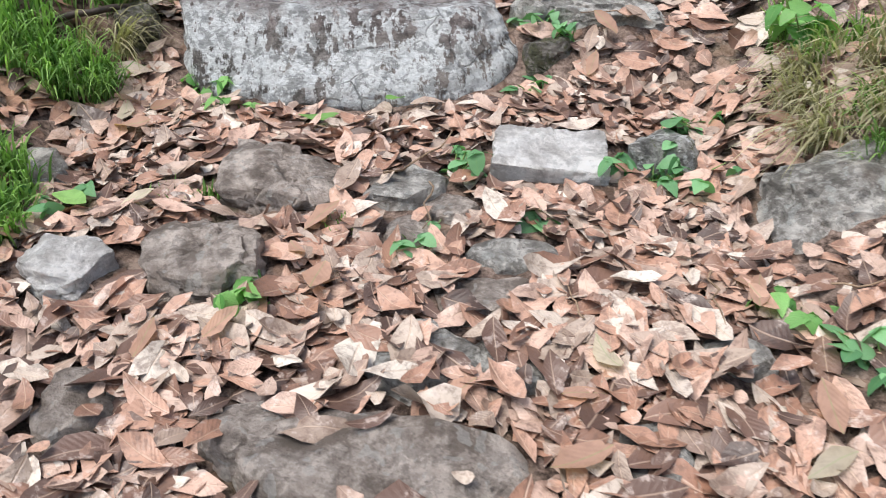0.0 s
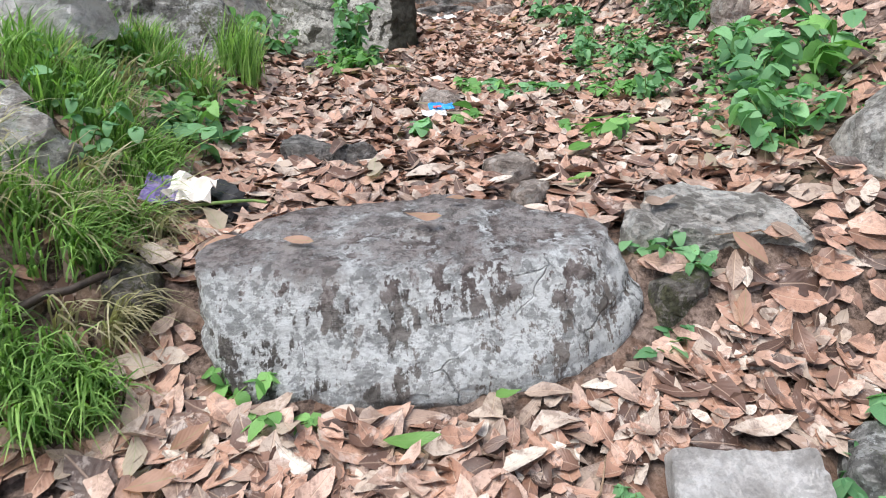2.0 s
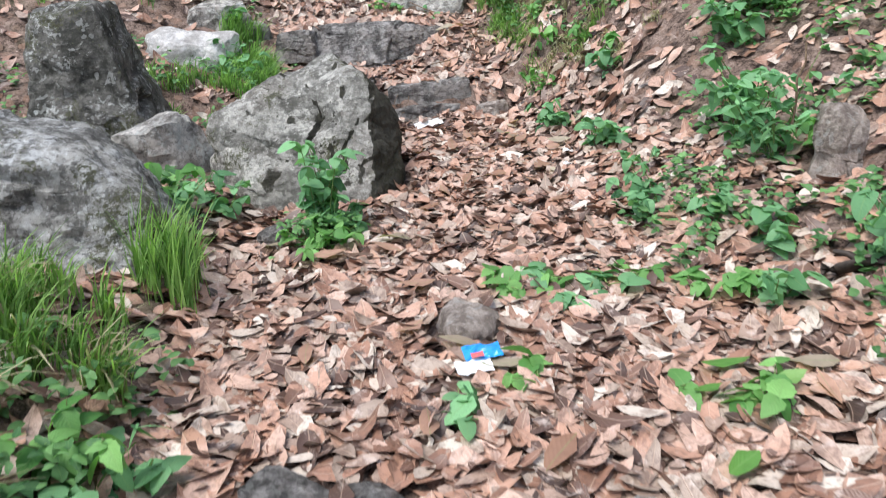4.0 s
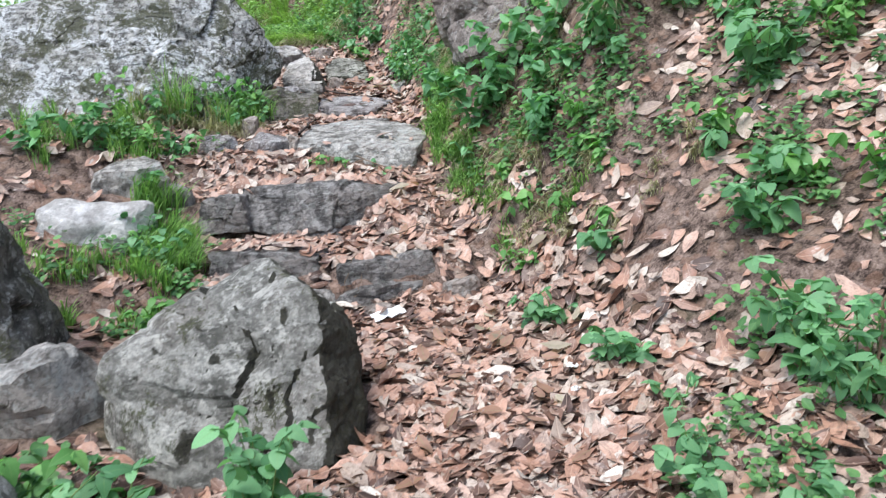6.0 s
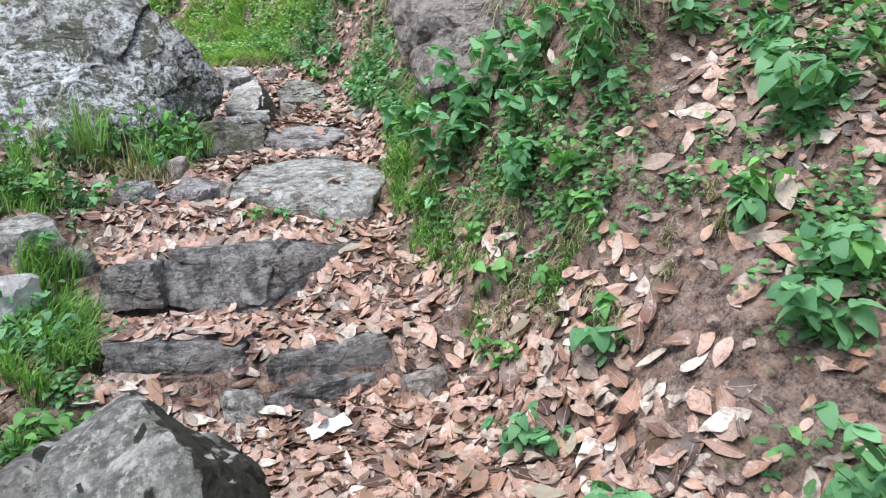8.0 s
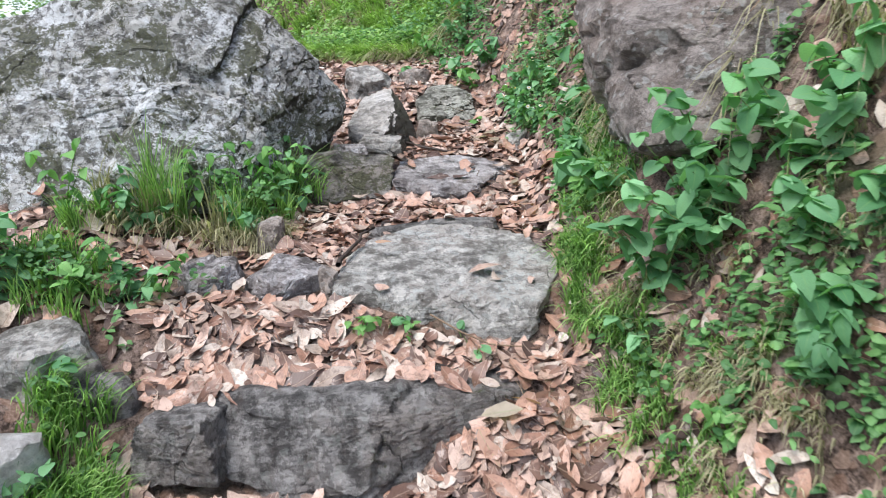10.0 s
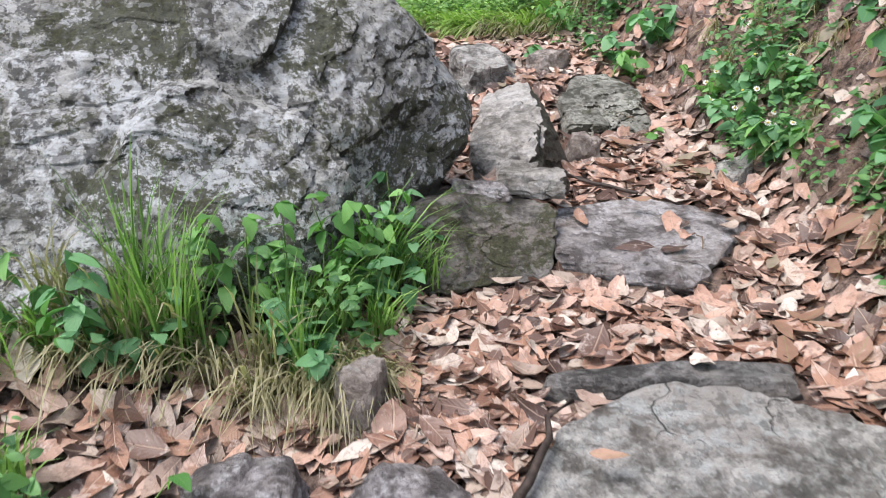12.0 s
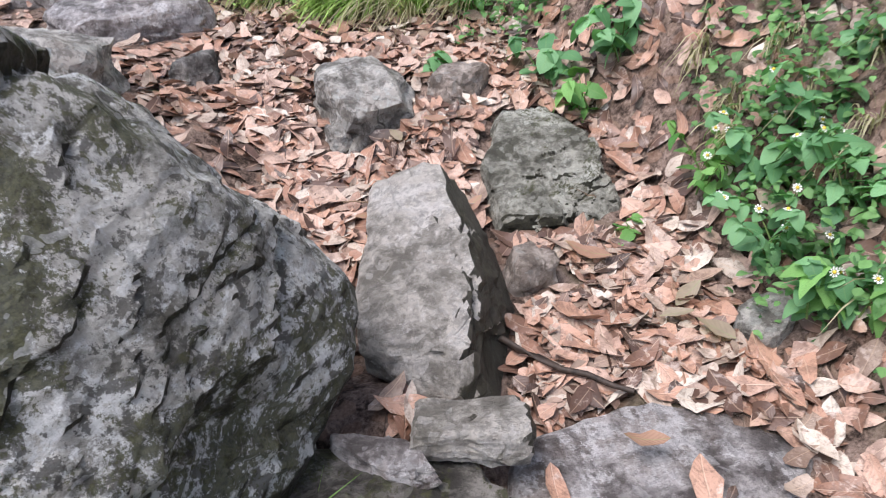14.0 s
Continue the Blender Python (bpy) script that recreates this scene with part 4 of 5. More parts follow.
# ---- grass ----
def grass(name, label, patches, material, seed, width=0.0035, segs=4):
    """Grass as one object: patches of (x, y, radius x, radius y, blades, length, lean x, lean y, droop)."""
    rng = np.random.default_rng(seed)
    V, F, UV = [], [], []
    count = 0
    for cx, cy, rx, ry, n, length, lx, ly, droop in patches:
        tuft = max(1, n // 38)
        tx, ty = rng.uniform(-1, 1, tuft), rng.uniform(-1, 1, tuft)
        pick = rng.integers(0, tuft, n)
        x = cx + rx * tx[pick] + rng.normal(0, 0.022, n)
        y = cy + ry * ty[pick] + rng.normal(0, 0.022, n)
        z = ground_z(x, y) - 0.01
        le = length * rng.uniform(0.55, 1.25, n)
        ang = rng.uniform(0, 2 * math.pi, n)
        out = np.stack([np.cos(ang), np.sin(ang)], -1) * rng.uniform(0.05, 0.42, n)[:, None] + np.array([lx, ly])
        s = np.linspace(0, 1, segs + 1)
        # blades rise, then arch over
        hx = x[:, None] + le[:, None] * out[:, :1] * (0.35 * s + (0.5 + 0.45 * droop) * s**2)
        hy = y[:, None] + le[:, None] * out[:, 1:] * (0.35 * s + (0.5 + 0.45 * droop) * s**2)
        hz = z[:, None] + le[:, None] * (s - droop * rng.uniform(0.5, 1.1, n)[:, None] * s**2.2)
        w = width * (0.7 + 0.6 * rng.uniform(0, 1, n))[:, None] * np.array([0.8, 1.0, 0.9, 0.6, 0.08])[None, :segs + 1]
        px, py = -np.sin(ang + 0.6)[:, None] * w, np.cos(ang + 0.6)[:, None] * w
        left = np.stack([hx - px, hy - py, hz], -1)
        right = np.stack([hx + px, hy + py, hz], -1)
        pts = np.stack([left, right], 2).reshape(n, -1, 3)
        k = pts.shape[1]
        base = count + np.arange(n)[:, None] * k
        for i in range(segs):
            F += (base + np.array([2 * i, 2 * i + 1, 2 * i + 3, 2 * i + 2])[None]).tolist()
        V.append(pts.reshape(-1, 3))
        UV.append(np.tile(np.stack([np.repeat(s, 2), np.tile([0.1, 0.9], segs + 1)], -1), (n, 1)))
        count += n * k
    me = mesh_from(name, np.concatenate(V), F, material, np.concatenate(UV))
    return tagged(new(name, me), label, "grass", kind="stuff")


grass("grass", "lush green grass tufts hanging over the path edge", [
    (-1.24, 2.34, 0.16, 0.12, 1100, 0.25, 0.15, -0.25, 0.75), (-1.42, 2.60, 0.15, 0.12, 360, 0.18, 0.15, -0.2, 0.6), (-1.6, 2.4, 0.2, 0.2, 300, 0.16, 0.1, -0.2, 0.6), (-1.16, 2.74, 0.07, 0.12, 420, 0.26, 0.25, -0.15, 0.7), (-1.12, 3.15, 0.07, 0.22, 420, 0.22, 0.3, -0.1, 0.7), (-1.26, 1.76, 0.22, 0.14, 1000, 0.20, 0.1, -0.2, 0.6), (-1.14, 1.62, 0.14, 0.10, 380, 0.16, 0.2, -0.2, 0.5), (-1.12, 1.66, 0.10, 0.08, 160, 0.13, 0.2, -0.1, 0.5),
    (-1.30, 2.88, 0.16, 0.20, 600, 0.19, 0.14, -0.10, 0.5), (-1.40, 3.42, 0.22, 0.25, 1100, 0.26, 0.14, -0.10, 0.5), (-1.38, 4.05, 0.28, 0.22, 1100, 0.26, 0.14, -0.1, 0.45),
    (-1.75, 4.15, 0.30, 0.12, 300, 0.18, 0.1, -0.2, 0.5), (-1.06, 4.46, 0.07, 0.09, 260, 0.36, 0.12, 0.0, 0.3), (-1.12, 4.75, 0.10, 0.10, 200, 0.25, 0.2, -0.1, 0.4), (-2.1, 3.3, 0.4, 0.8, 700, 0.22, 0.1, -0.1, 0.45),
    (-0.62, 1.82, 0.10, 0.05, 90, 0.07, 0, 0, 0.3), (-0.28, 1.66, 0.10, 0.03, 50, 0.06, 0, 0, 0.3)], GRASS, 31)
grass("grass", "mixed grass on the far side of the rocks", [
    (-1.35, 5.2, 0.2, 0.25, 260, 0.16, 0.1, -0.1, 0.5), (-0.95, 7.40, 0.10, 0.25, 800, 0.24, 0.2, -0.15, 0.6), (-1.05, 7.70, 0.12, 0.15, 500, 0.26, 0.2, -0.15, 0.6), (-1.05, 7.45, 0.12, 0.35, 700, 0.22, 0.15, -0.1, 0.5), (-1.45, 7.05, 0.45, 0.25, 800, 0.2, 0.1, -0.15, 0.55), (-1.75, 8.3, 0.7, 0.3, 1000, 0.2, 0.1, -0.1, 0.5),
    (-0.98, 6.95, 0.14, 0.2, 260, 0.16, 0.1, -0.1, 0.5), (-2.2, 5.6, 0.5, 0.6, 700, 0.22, 0, 0, 0.4)], GRASS, 32)
grass("grass", "tall grass below the lichened boulder", [
    (-0.98, 8.92, 0.42, 0.06, 130, 0.42, 0.03, -0.08, 0.4), (-0.98, 8.93, 0.14, 0.05, 120, 0.54, 0.05, -0.02, 0.3), (-0.62, 9.10, 0.10, 0.10, 110, 0.38, 0.05, -0.10, 0.5), (-0.55, 9.18, 0.12, 0.14, 140, 0.32, 0.1, -0.2, 0.5), (-1.6, 8.76, 0.4, 0.12, 260, 0.24, 0.0, -0.2, 0.5), (-0.36, 9.42, 0.06, 0.08, 110, 0.26, 0.1, -0.15, 0.5), (-0.46, 9.36, 0.05, 0.05, 120, 0.42, 0.2, 0.05, 0.5), (-0.38, 9.52, 0.06, 0.05, 110, 0.34, 0.3, 0.15, 0.6)], GRASS, 33)
grass("grass", "dry straw grass under the lichened boulder", [
    (-0.85, 8.88, 0.42, 0.06, 900, 0.30, 0.05, -0.35, 1.1), (-0.98, 8.94, 0.3, 0.05, 160, 0.42, 0.1, -0.15, 0.6), (-1.16, 2.72, 0.12, 0.35, 420, 0.26, 0.35, -0.2, 0.9), (-0.50, 9.02, 0.10, 0.08, 160, 0.2, 0.1, -0.3, 0.95), (-1.3, 3.0, 0.2, 0.5, 320, 0.30, 0.35, -0.1, 0.8), (-1.25, 3.9, 0.2, 0.25, 160, 0.28, 0.3, -0.1, 0.7)], GRASS_DRY, 34)
grass("grass", "straw-coloured grass hanging from the bank", [
    (1.55, 8.13, 0.22, 0.14, 420, 0.32, -0.18, -0.32, 1.35), (1.78, 7.72, 0.22, 0.14, 420, 0.32, -0.18, -0.32, 1.35), (1.71, 7.14, 0.22, 0.14, 420, 0.32, -0.18, -0.32, 1.35),
    (1.18, 2.12, 0.14, 0.22, 420, 0.30, -0.35, -0.30, 0.95), (1.42, 2.1, 0.2, 0.3, 320, 0.3, -0.3, -0.3, 0.9), (1.62, 8.9, 0.3, 0.1, 420, 0.34, -0.1, -0.35, 1.3), (1.28, 8.92, 0.25, 0.10, 420, 0.30, -0.15, -0.35, 1.3), (1.95, 8.55, 0.22, 0.2, 360, 0.42, -0.15, -0.35, 1.5), (1.45, 9.2, 0.3, 0.3, 200, 0.30, -0.2, -0.3, 1.2), (0.45, 12.3, 0.4, 0.2, 500, 0.40, -0.25, -0.4, 1.3), (0.0, 13.0, 0.5, 0.4, 500, 0.40, -0.25, -0.4, 1.3), (-0.6, 14.6, 0.6, 0.5, 500, 0.40, -0.25, -0.4, 1.3), (0.9, 12.4, 0.4, 0.3, 500, 0.35, -0.2, -0.3, 1.2), (0.3, 13.3, 0.5, 0.3, 360, 0.35, -0.2, -0.3, 1.2)], GRASS_DRY, 35)
grass("grass", "green grass tufts on the earth bank", [
    (1.22, 2.45, 0.15, 0.2, 260, 0.20, -0.2, -0.2, 0.6), (1.30, 1.95, 0.2, 0.2, 220, 0.22, -0.3, -0.3, 0.7), (0.86, 7.95, 0.10, 0.35, 520, 0.22, -0.1, -0.2, 0.8), (0.80, 8.12, 0.06, 0.10, 200, 0.22, 0, -0.2, 0.6), (0.98, 8.45, 0.10, 0.25, 420, 0.24, -0.15, -0.2, 0.8), (1.0, 7.35, 0.12, 0.30, 260, 0.15, -0.1, -0.2, 0.7), (1.12, 9.0, 0.12, 0.3, 260, 0.2, -0.2, -0.2, 0.7)], GRASS, 36)
grass("grass", "short dry grass thinly covering the earth bank", [
    (1.05, 6.75, 0.16, 0.30, 420, 0.12, -0.25, -0.25, 1.0), (1.0, 7.3, 0.14, 0.30, 520, 0.14, -0.25, -0.25, 1.0), (1.25, 7.0, 0.25, 0.35, 520, 0.13, -0.25, -0.25, 1.0), (1.4, 6.4, 0.3, 0.4, 320, 0.11, -0.25, -0.25, 1.0), (1.0, 8.0, 0.16, 0.4, 460, 0.16, -0.25, -0.25, 1.0), (1.3, 7.6, 0.25, 0.3, 320, 0.14, -0.25, -0.25, 1.0), (1.3, 9.9, 0.2, 0.4, 420, 0.16, -0.25, -0.3, 1.1), (1.35, 10.7, 0.3, 0.4, 420, 0.18, -0.25, -0.3, 1.1), (1.15, 9.3, 0.14, 0.3, 300, 0.14, -0.25, -0.3, 1.0)], GRASS_DRY, 38)
grass("grass", "green tufts along the foot of the bank", [
    (0.86, 7.1, 0.05, 0.25, 260, 0.13, -0.15, -0.2, 0.7), (0.84, 7.62, 0.07, 0.22, 520, 0.20, -0.15, -0.2, 0.8), (0.82, 8.2, 0.06, 0.2, 420, 0.22, -0.15, -0.2, 0.8), (1.1, 6.9, 0.2, 0.3, 300, 0.12, -0.2, -0.2, 0.8)], GRASS, 39)
grass("grass", "sunlit yellow-green grass on the bank at the bend", [
    (0.25, 12.45, 0.30, 0.2, 1400, 0.34, -0.25, -0.3, 0.9), (-0.15, 13.0, 0.35, 0.25, 1500, 0.36, -0.25, -0.3, 0.9), (0.30, 12.75, 0.45, 0.45, 4200, 0.26, -0.2, -0.25, 0.7), (-0.25, 13.9, 0.6, 0.6, 4600, 0.30, -0.2, -0.25, 0.7), (0.75, 13.6, 0.7, 0.6, 2250, 0.32, -0.2, -0.25, 0.8), (-0.9, 15.2, 0.7, 0.7, 2700, 0.32, -0.2, -0.25, 0.7), (1.6, 13.6, 0.8, 0.8, 2700, 0.35, -0.2, -0.25, 0.8), (1.3, 15.2, 0.9, 0.9, 2700, 0.38, -0.2, -0.25, 0.8), (2.4, 12.4, 0.8, 0.8, 1800, 0.35, -0.2, -0.25, 0.9), (-1.6, 17.0, 1.0, 1.0, 2700, 0.4, -0.2, -0.25, 0.8), (0.2, 17.0, 1.2, 1.0, 2700, 0.42, -0.2, -0.25, 0.8), (-3.4, 19.5, 1.4, 1.4, 2700, 0.45, -0.2, -0.25, 0.8), (-1.2, 19.8, 1.6, 1.4, 2700, 0.5, -0.2, -0.25, 0.8), (0.4, 15.0, 0.9, 0.8, 2250, 0.35, -0.2, -0.25, 0.8), (1.3, 12.6, 0.5, 0.5, 1050, 0.30, -0.2, -0.25, 0.8), (-2.6, 13.2, 0.8, 1.2, 1800, 0.3, 0, -0.2, 0.6), (-3.4, 11.0, 1.0, 1.0, 1350, 0.3, 0, -0.2, 0.6)], GRASS_LIT, 37, width=0.007)


# ---- broad-leaved plants ----
def blade_mesh(name, material, length, width, heart=0.0, droop=0.35, cup=0.25, stations=9):
    """A pointed oval leaf with a notched edge, drooping to its tip; base at the origin, along x."""
    V, F, UV = [], [], []
    for i in range(stations):
        u = i / (stations - 1)
        full = math.sin(math.pi * min(1, u ** (0.55 if heart > 1.1 else 0.62 - 0.14 * heart)))
        w = width / 2 * (max(full, 0) ** 0.62 if heart > 1.1 else full ** 0.8 * (1 + (0.10 if i % 2 else -0.04)))
        back = heart * 0.16 * length * (1 - u) ** 3
        x, z = u * length, -droop * length * u * u
        for s in (-1, -0.5, 0, 0.5, 1):
            V.append((x - back * abs(s), s * w, z + cup * abs(s) * w - 0.12 * w * (abs(s) ** 3)))
            UV.append((u, 0.5 + 0.5 * s))
    for i in range(stations - 1):
        for j in range(4):
            a = i * 5 + j
            F.append((a, a + 1, a + 6, a + 5))
    return mesh_from(name, V, F, material, UV)


LEAVES = {
    "nettle": [blade_mesh("leaf", HERB, 1.0, 0.78, 1.15, 0.3, 0.16), blade_mesh("leaf", HERB, 1.0, 0.74, 0.7, 0.45, 0.14), blade_mesh("leaf", HERB, 1.0, 0.84, 1.2, 0.2, 0.12)],
    "young": [blade_mesh("leaf", HERB_LIGHT, 1.0, 0.70, 0.3, 0.3), blade_mesh("leaf", HERB_LIGHT, 1.0, 0.62, 0.2, 0.45)],
    "round": [blade_mesh("leaf", HERB_ROUND, 1.0, 1.05, 1.5, 0.3, 0.2, 11), blade_mesh("leaf", HERB_ROUND, 1.0, 0.96, 1.4, 0.45, 0.3, 11)],
}


def tube(bm, points, r0, r1, sides=5):
    rings = []
    for i, p in enumerate(points):
        d = (points[min(i + 1, len(points) - 1)] - points[max(i - 1, 0)]).normalized()
        a = d.orthogonal().normalized()
        b = d.cross(a)
        r = r0 + (r1 - r0) * i / (len(points) - 1)
        rings.append([bm.verts.new(p + r * (math.cos(t) * a + math.sin(t) * b)) for t in (2 * math.pi * k / sides for k in range(sides))])
    for q, s in zip(rings, rings[1:]):
        for k in range(sides):
            bm.faces.new((q[k], q[(k + 1) % sides], s[(k + 1) % sides], s[k])).smooth = True


def herb(name, label, x, y, height, stems, pairs, leaf, seed, kind="nettle", spread=0.35, lean=(0, 0), z=None, category="plant", group="", flowers=0):
    """A herb of several leafy stems: leaves stand in pairs up each stem, larger below the top."""
    r = random.Random(seed)
    if kind == "round":
        leaf, stems, spread = leaf * 0.78, max(3, stems - 2), spread * 1.5
    top = tagged(new(name), label, category, group)
    top.location = (x, y, (gz(x, y) if z is None else z) - 0.01)
    for s in range(stems):
        ang = r.uniform(0, 2 * math.pi)
        spread_ = spread * 1.7
        d = Vector((math.cos(ang) * spread_ * r.uniform(0.3, 1) + lean[0], math.sin(ang) * spread_ * r.uniform(0.3, 1) + lean[1], 1.0))
        h = height * r.uniform(0.6, 1.1)
        foot = Vector((r.gauss(0, 0.025), r.gauss(0, 0.025), 0))
        pts = [foot + Vector((d.x * h * t ** 1.4, d.y * h * t ** 1.4, h * t * (1 - 0.12 * t))) for t in (0, 0.25, 0.5, 0.75, 1)]
        bm = bmesh.new()
        tube(bm, pts, 0.0035, 0.0015)
        part("stem", bm, STEM, top)
        for p in range(pairs):
            t = (p + 0.8) / (pairs - 0.2) if pairs > 1 else 1.0
            k = min(t, 1) * 4
            i = min(int(k), 3)
            at = pts[i].lerp(pts[i + 1], k - i) + Vector((r.gauss(0, 0.012), r.gauss(0, 0.012), r.gauss(0, 0.012)))
            turn = r.uniform(0, math.pi) + p * 1.57
            for side in ((0, 1) if p < pairs - 1 else (0, 1, 2)):
                ob = new("leaf", r.choice(LEAVES[kind]))
                ob.parent = top
                size = 1.12 * leaf * r.uniform(0.6, 1.2) * (1.0 - 0.25 * abs(t - 0.65))
                head = turn + side * (math.pi if p < pairs - 1 else 2.1) + r.gauss(0, 0.55)
                ob.matrix_basis = Matrix.LocRotScale(at, Euler((r.gauss(0, 0.4), r.uniform(-0.35, 0.9), head)), Vector((size, size, size)))
        if s < flowers:
            bm = bmesh.new()
            for k in range(9):
                a = 2 * math.pi * k / 9
                vs = [bm.verts.new(Vector((math.cos(a + o) * q, math.sin(a + o) * q, 0.002 * q))) for o, q in ((0, 0.003), (-0.24, 0.011), (0, 0.014), (0.24, 0.011))]
                bm.faces.new(vs)
            fl = part("flower", bm, PETAL, top, "white daisy-like flower head")
            fl.location = pts[-1] + Vector((0, 0, 0.012))
            fl.rotation_euler = (0.6 + r.gauss(0, 0.3), r.gauss(0, 0.3), 0)
            bm = bmesh.new()
            bmesh.ops.create_uvsphere(bm, u_segments=8, v_segments=5, radius=0.005)
            eye = part("flower_centre", bm, YOLK, fl, "yellow centre")
            eye.location = (0, 0, 0.001)
    return top


def small_herbs(name, label, patches, seed, material=HERB_SMALL):
    """Low ground herbs as one object: (x, y, rx, ry, leaves, leaf length, height)."""
    rng = np.random.default_rng(seed)
    parts, uv = [], None
    for cx, cy, rx, ry, n, length, height in patches:
        clumps = max(1, n // 14)
        kx, ky = rng.normal(0, 0.55, clumps), rng.normal(0, 0.55, clumps)
        pick = rng.integers(0, clumps, n)
        x, y = cx + rx * kx[pick] + rng.normal(0, 0.03, n), cy + ry * ky[pick] + rng.normal(0, 0.03, n)
        z = ground_z(x, y) + 0.015 + height * rng.uniform(0, 1, n)
        le = length * rng.uniform(0.5, 1.25, n)
        P, uv = leaf_shapes(n, rng, le, le * rng.uniform(0.45, 0.7, n), rng.normal(0.2, 0.15, n), rng.normal(-0.5, 0.3, n), rng.normal(0, 0.2, n))
        normal = ground_normal(x, y) * 0.5 + np.stack([rng.normal(0, 0.4, n), rng.normal(-0.15, 0.4, n), np.ones(n)], -1)
        parts.append(lay(P, np.stack([x, y, z], -1), normal, rng.uniform(0, 6.28, n)))
    ob = leaf_object(name, label, np.concatenate(parts), uv, material)
    ob["category"] = "herbs"
    return ob


# lower path
P1 = "plants of the lower path"
herb("vine_plant", "light green small-leaved plant at the boulder's foot", -0.80, 2.40, 0.10, 7, 2, 0.055, 1, "young", 0.9, (0.2, -0.3), group=P1)
herb("vine_plant", "light green small-leaved plant spilling over leaves", -0.68, 2.31, 0.06, 5, 2, 0.05, 2, "young", 1.0, (0.1, -0.3), group=P1)
for i, (x, y, h, st, leaf, kind) in enumerate(((0.06, 1.97, 0.09, 5, 0.055, "nettle"), (0.55, 1.96, 0.09, 5, 0.055, "nettle"), (0.63, 1.95, 0.07, 4, 0.05, "nettle"), (0.29, 1.75, 0.05, 4, 0.075, "nettle"), (-0.06, 1.60, 0.07, 5, 0.04, "nettle"),
                                               (-0.40, 1.43, 0.06, 4, 0.06, "young"), (-0.44, 1.47, 0.05, 3, 0.05, "young"), (0.80, 1.40, 0.06, 4, 0.055, "young"), (0.86, 1.34, 0.06, 3, 0.055, "young"), (0.71, 1.90, 0.10, 4, 0.05, "nettle"), (0.88, 1.18, 0.07, 4, 0.055, "nettle"),
                                               (0.36, 2.66, 0.07, 6, 0.04, "nettle"), (0.44, 2.60, 0.06, 5, 0.04, "nettle"), (0.33, 2.46, 0.05, 4, 0.045, "nettle"), (0.80, 2.20, 0.10, 3, 0.07, "nettle"), (-0.98, 1.70, 0.08, 4, 0.05, "nettle"))):
    herb("seedling", "small green seedling growing through dead leaves", x, y, h, st, 2, leaf, 20 + i, kind, 0.8, group=P1)
herb("tall_herb", "leafy green herb on the grass bank", 1.18, 2.42, 0.22, 4, 3, 0.09, 40, "young", 0.5, (-0.2, -0.1), group=P1)
herb("vine_plant", "small green climber in the grass", -1.27, 3.10, 0.22, 4, 4, 0.05, 41, "nettle", 0.5, (0.3, -0.2), group=P1)

# right side of the level stretch
P2 = "plants along the level path"
for i, (x, y, h, st, pr, leaf, kind) in enumerate((
        (0.94, 3.16, 0.24, 6, 3, 0.085, "round"), (1.06, 3.24, 0.28, 6, 4, 0.085, "round"), (0.98, 3.40, 0.30, 5, 4, 0.085, "nettle"), (1.08, 3.62, 0.34, 5, 4, 0.085, "nettle"), (1.28, 3.55, 0.25, 4, 3, 0.10, "young"), (1.40, 3.75, 0.28, 4, 3, 0.10, "nettle"),
        (1.10, 3.92, 0.34, 5, 4, 0.08, "nettle"), (0.72, 4.10, 0.14, 5, 2, 0.075, "young"), (0.78, 4.02, 0.16, 6, 3, 0.07, "nettle"), (0.95, 4.30, 0.16, 5, 3, 0.075, "nettle"), (0.70, 4.80, 0.22, 6, 4, 0.065, "nettle"), (0.76, 4.95, 0.20, 5, 4, 0.065, "nettle"), (0.90, 4.58, 0.14, 5, 3, 0.06, "nettle"),
        (1.22, 4.98, 0.36, 5, 5, 0.08, "nettle"), (1.30, 5.12, 0.40, 5, 5, 0.085, "nettle"), (1.25, 4.86, 0.22, 5, 4, 0.075, "nettle"), (1.42, 4.72, 0.16, 4, 3, 0.07, "young"), (0.82, 5.60, 0.16, 6, 3, 0.07, "nettle"), (0.88, 5.50, 0.15, 5, 3, 0.075, "nettle"), (0.74, 6.12, 0.18, 6, 4, 0.07, "nettle"), (0.80, 6.05, 0.14, 5, 3, 0.07, "nettle"),
        (0.82, 6.75, 0.16, 4, 3, 0.065, "young"), (0.84, 6.55, 0.14, 4, 3, 0.06, "young"), (1.06, 6.20, 0.16, 4, 3, 0.095, "nettle"), (1.12, 6.28, 0.15, 4, 2, 0.085, "young"), (1.24, 4.80, 0.34, 6, 5, 0.07, "nettle"), (1.42, 4.90, 0.40, 5, 4, 0.062, "round"), (1.30, 5.05, 0.32, 5, 5, 0.07, "nettle"), (0.88, 5.20, 0.12, 4, 2, 0.085, "round"), (0.62, 4.20, 0.08, 4, 2, 0.07, "young"))):
    herb("nettle_plant", "bushy green broad-leaved plant on the bank" if kind != "round" else "plant with large round green leaves", x, y, h, st, pr, leaf * (0.76 if y > 4.6 else 0.9), 60 + i, kind, 0.35, (-0.15, -0.15), group=P2)
for i, (x, y) in enumerate(((0.12, 4.42), (0.05, 4.30), (0.20, 4.32), (0.15, 4.16), (0.46, 4.30), (0.40, 3.64), (-0.24, 3.72), (-0.02, 3.78), (0.50, 3.56), (0.30, 4.22))):
    herb("fallen_sprig", "fallen leafy green sprig lying on dead leaves", x, y, 0.03, 3, 2, 0.075, 110 + i, "young" if i % 3 else "nettle", 2.2, z=gz(x, y) + 0.045, group="fallen green sprigs")

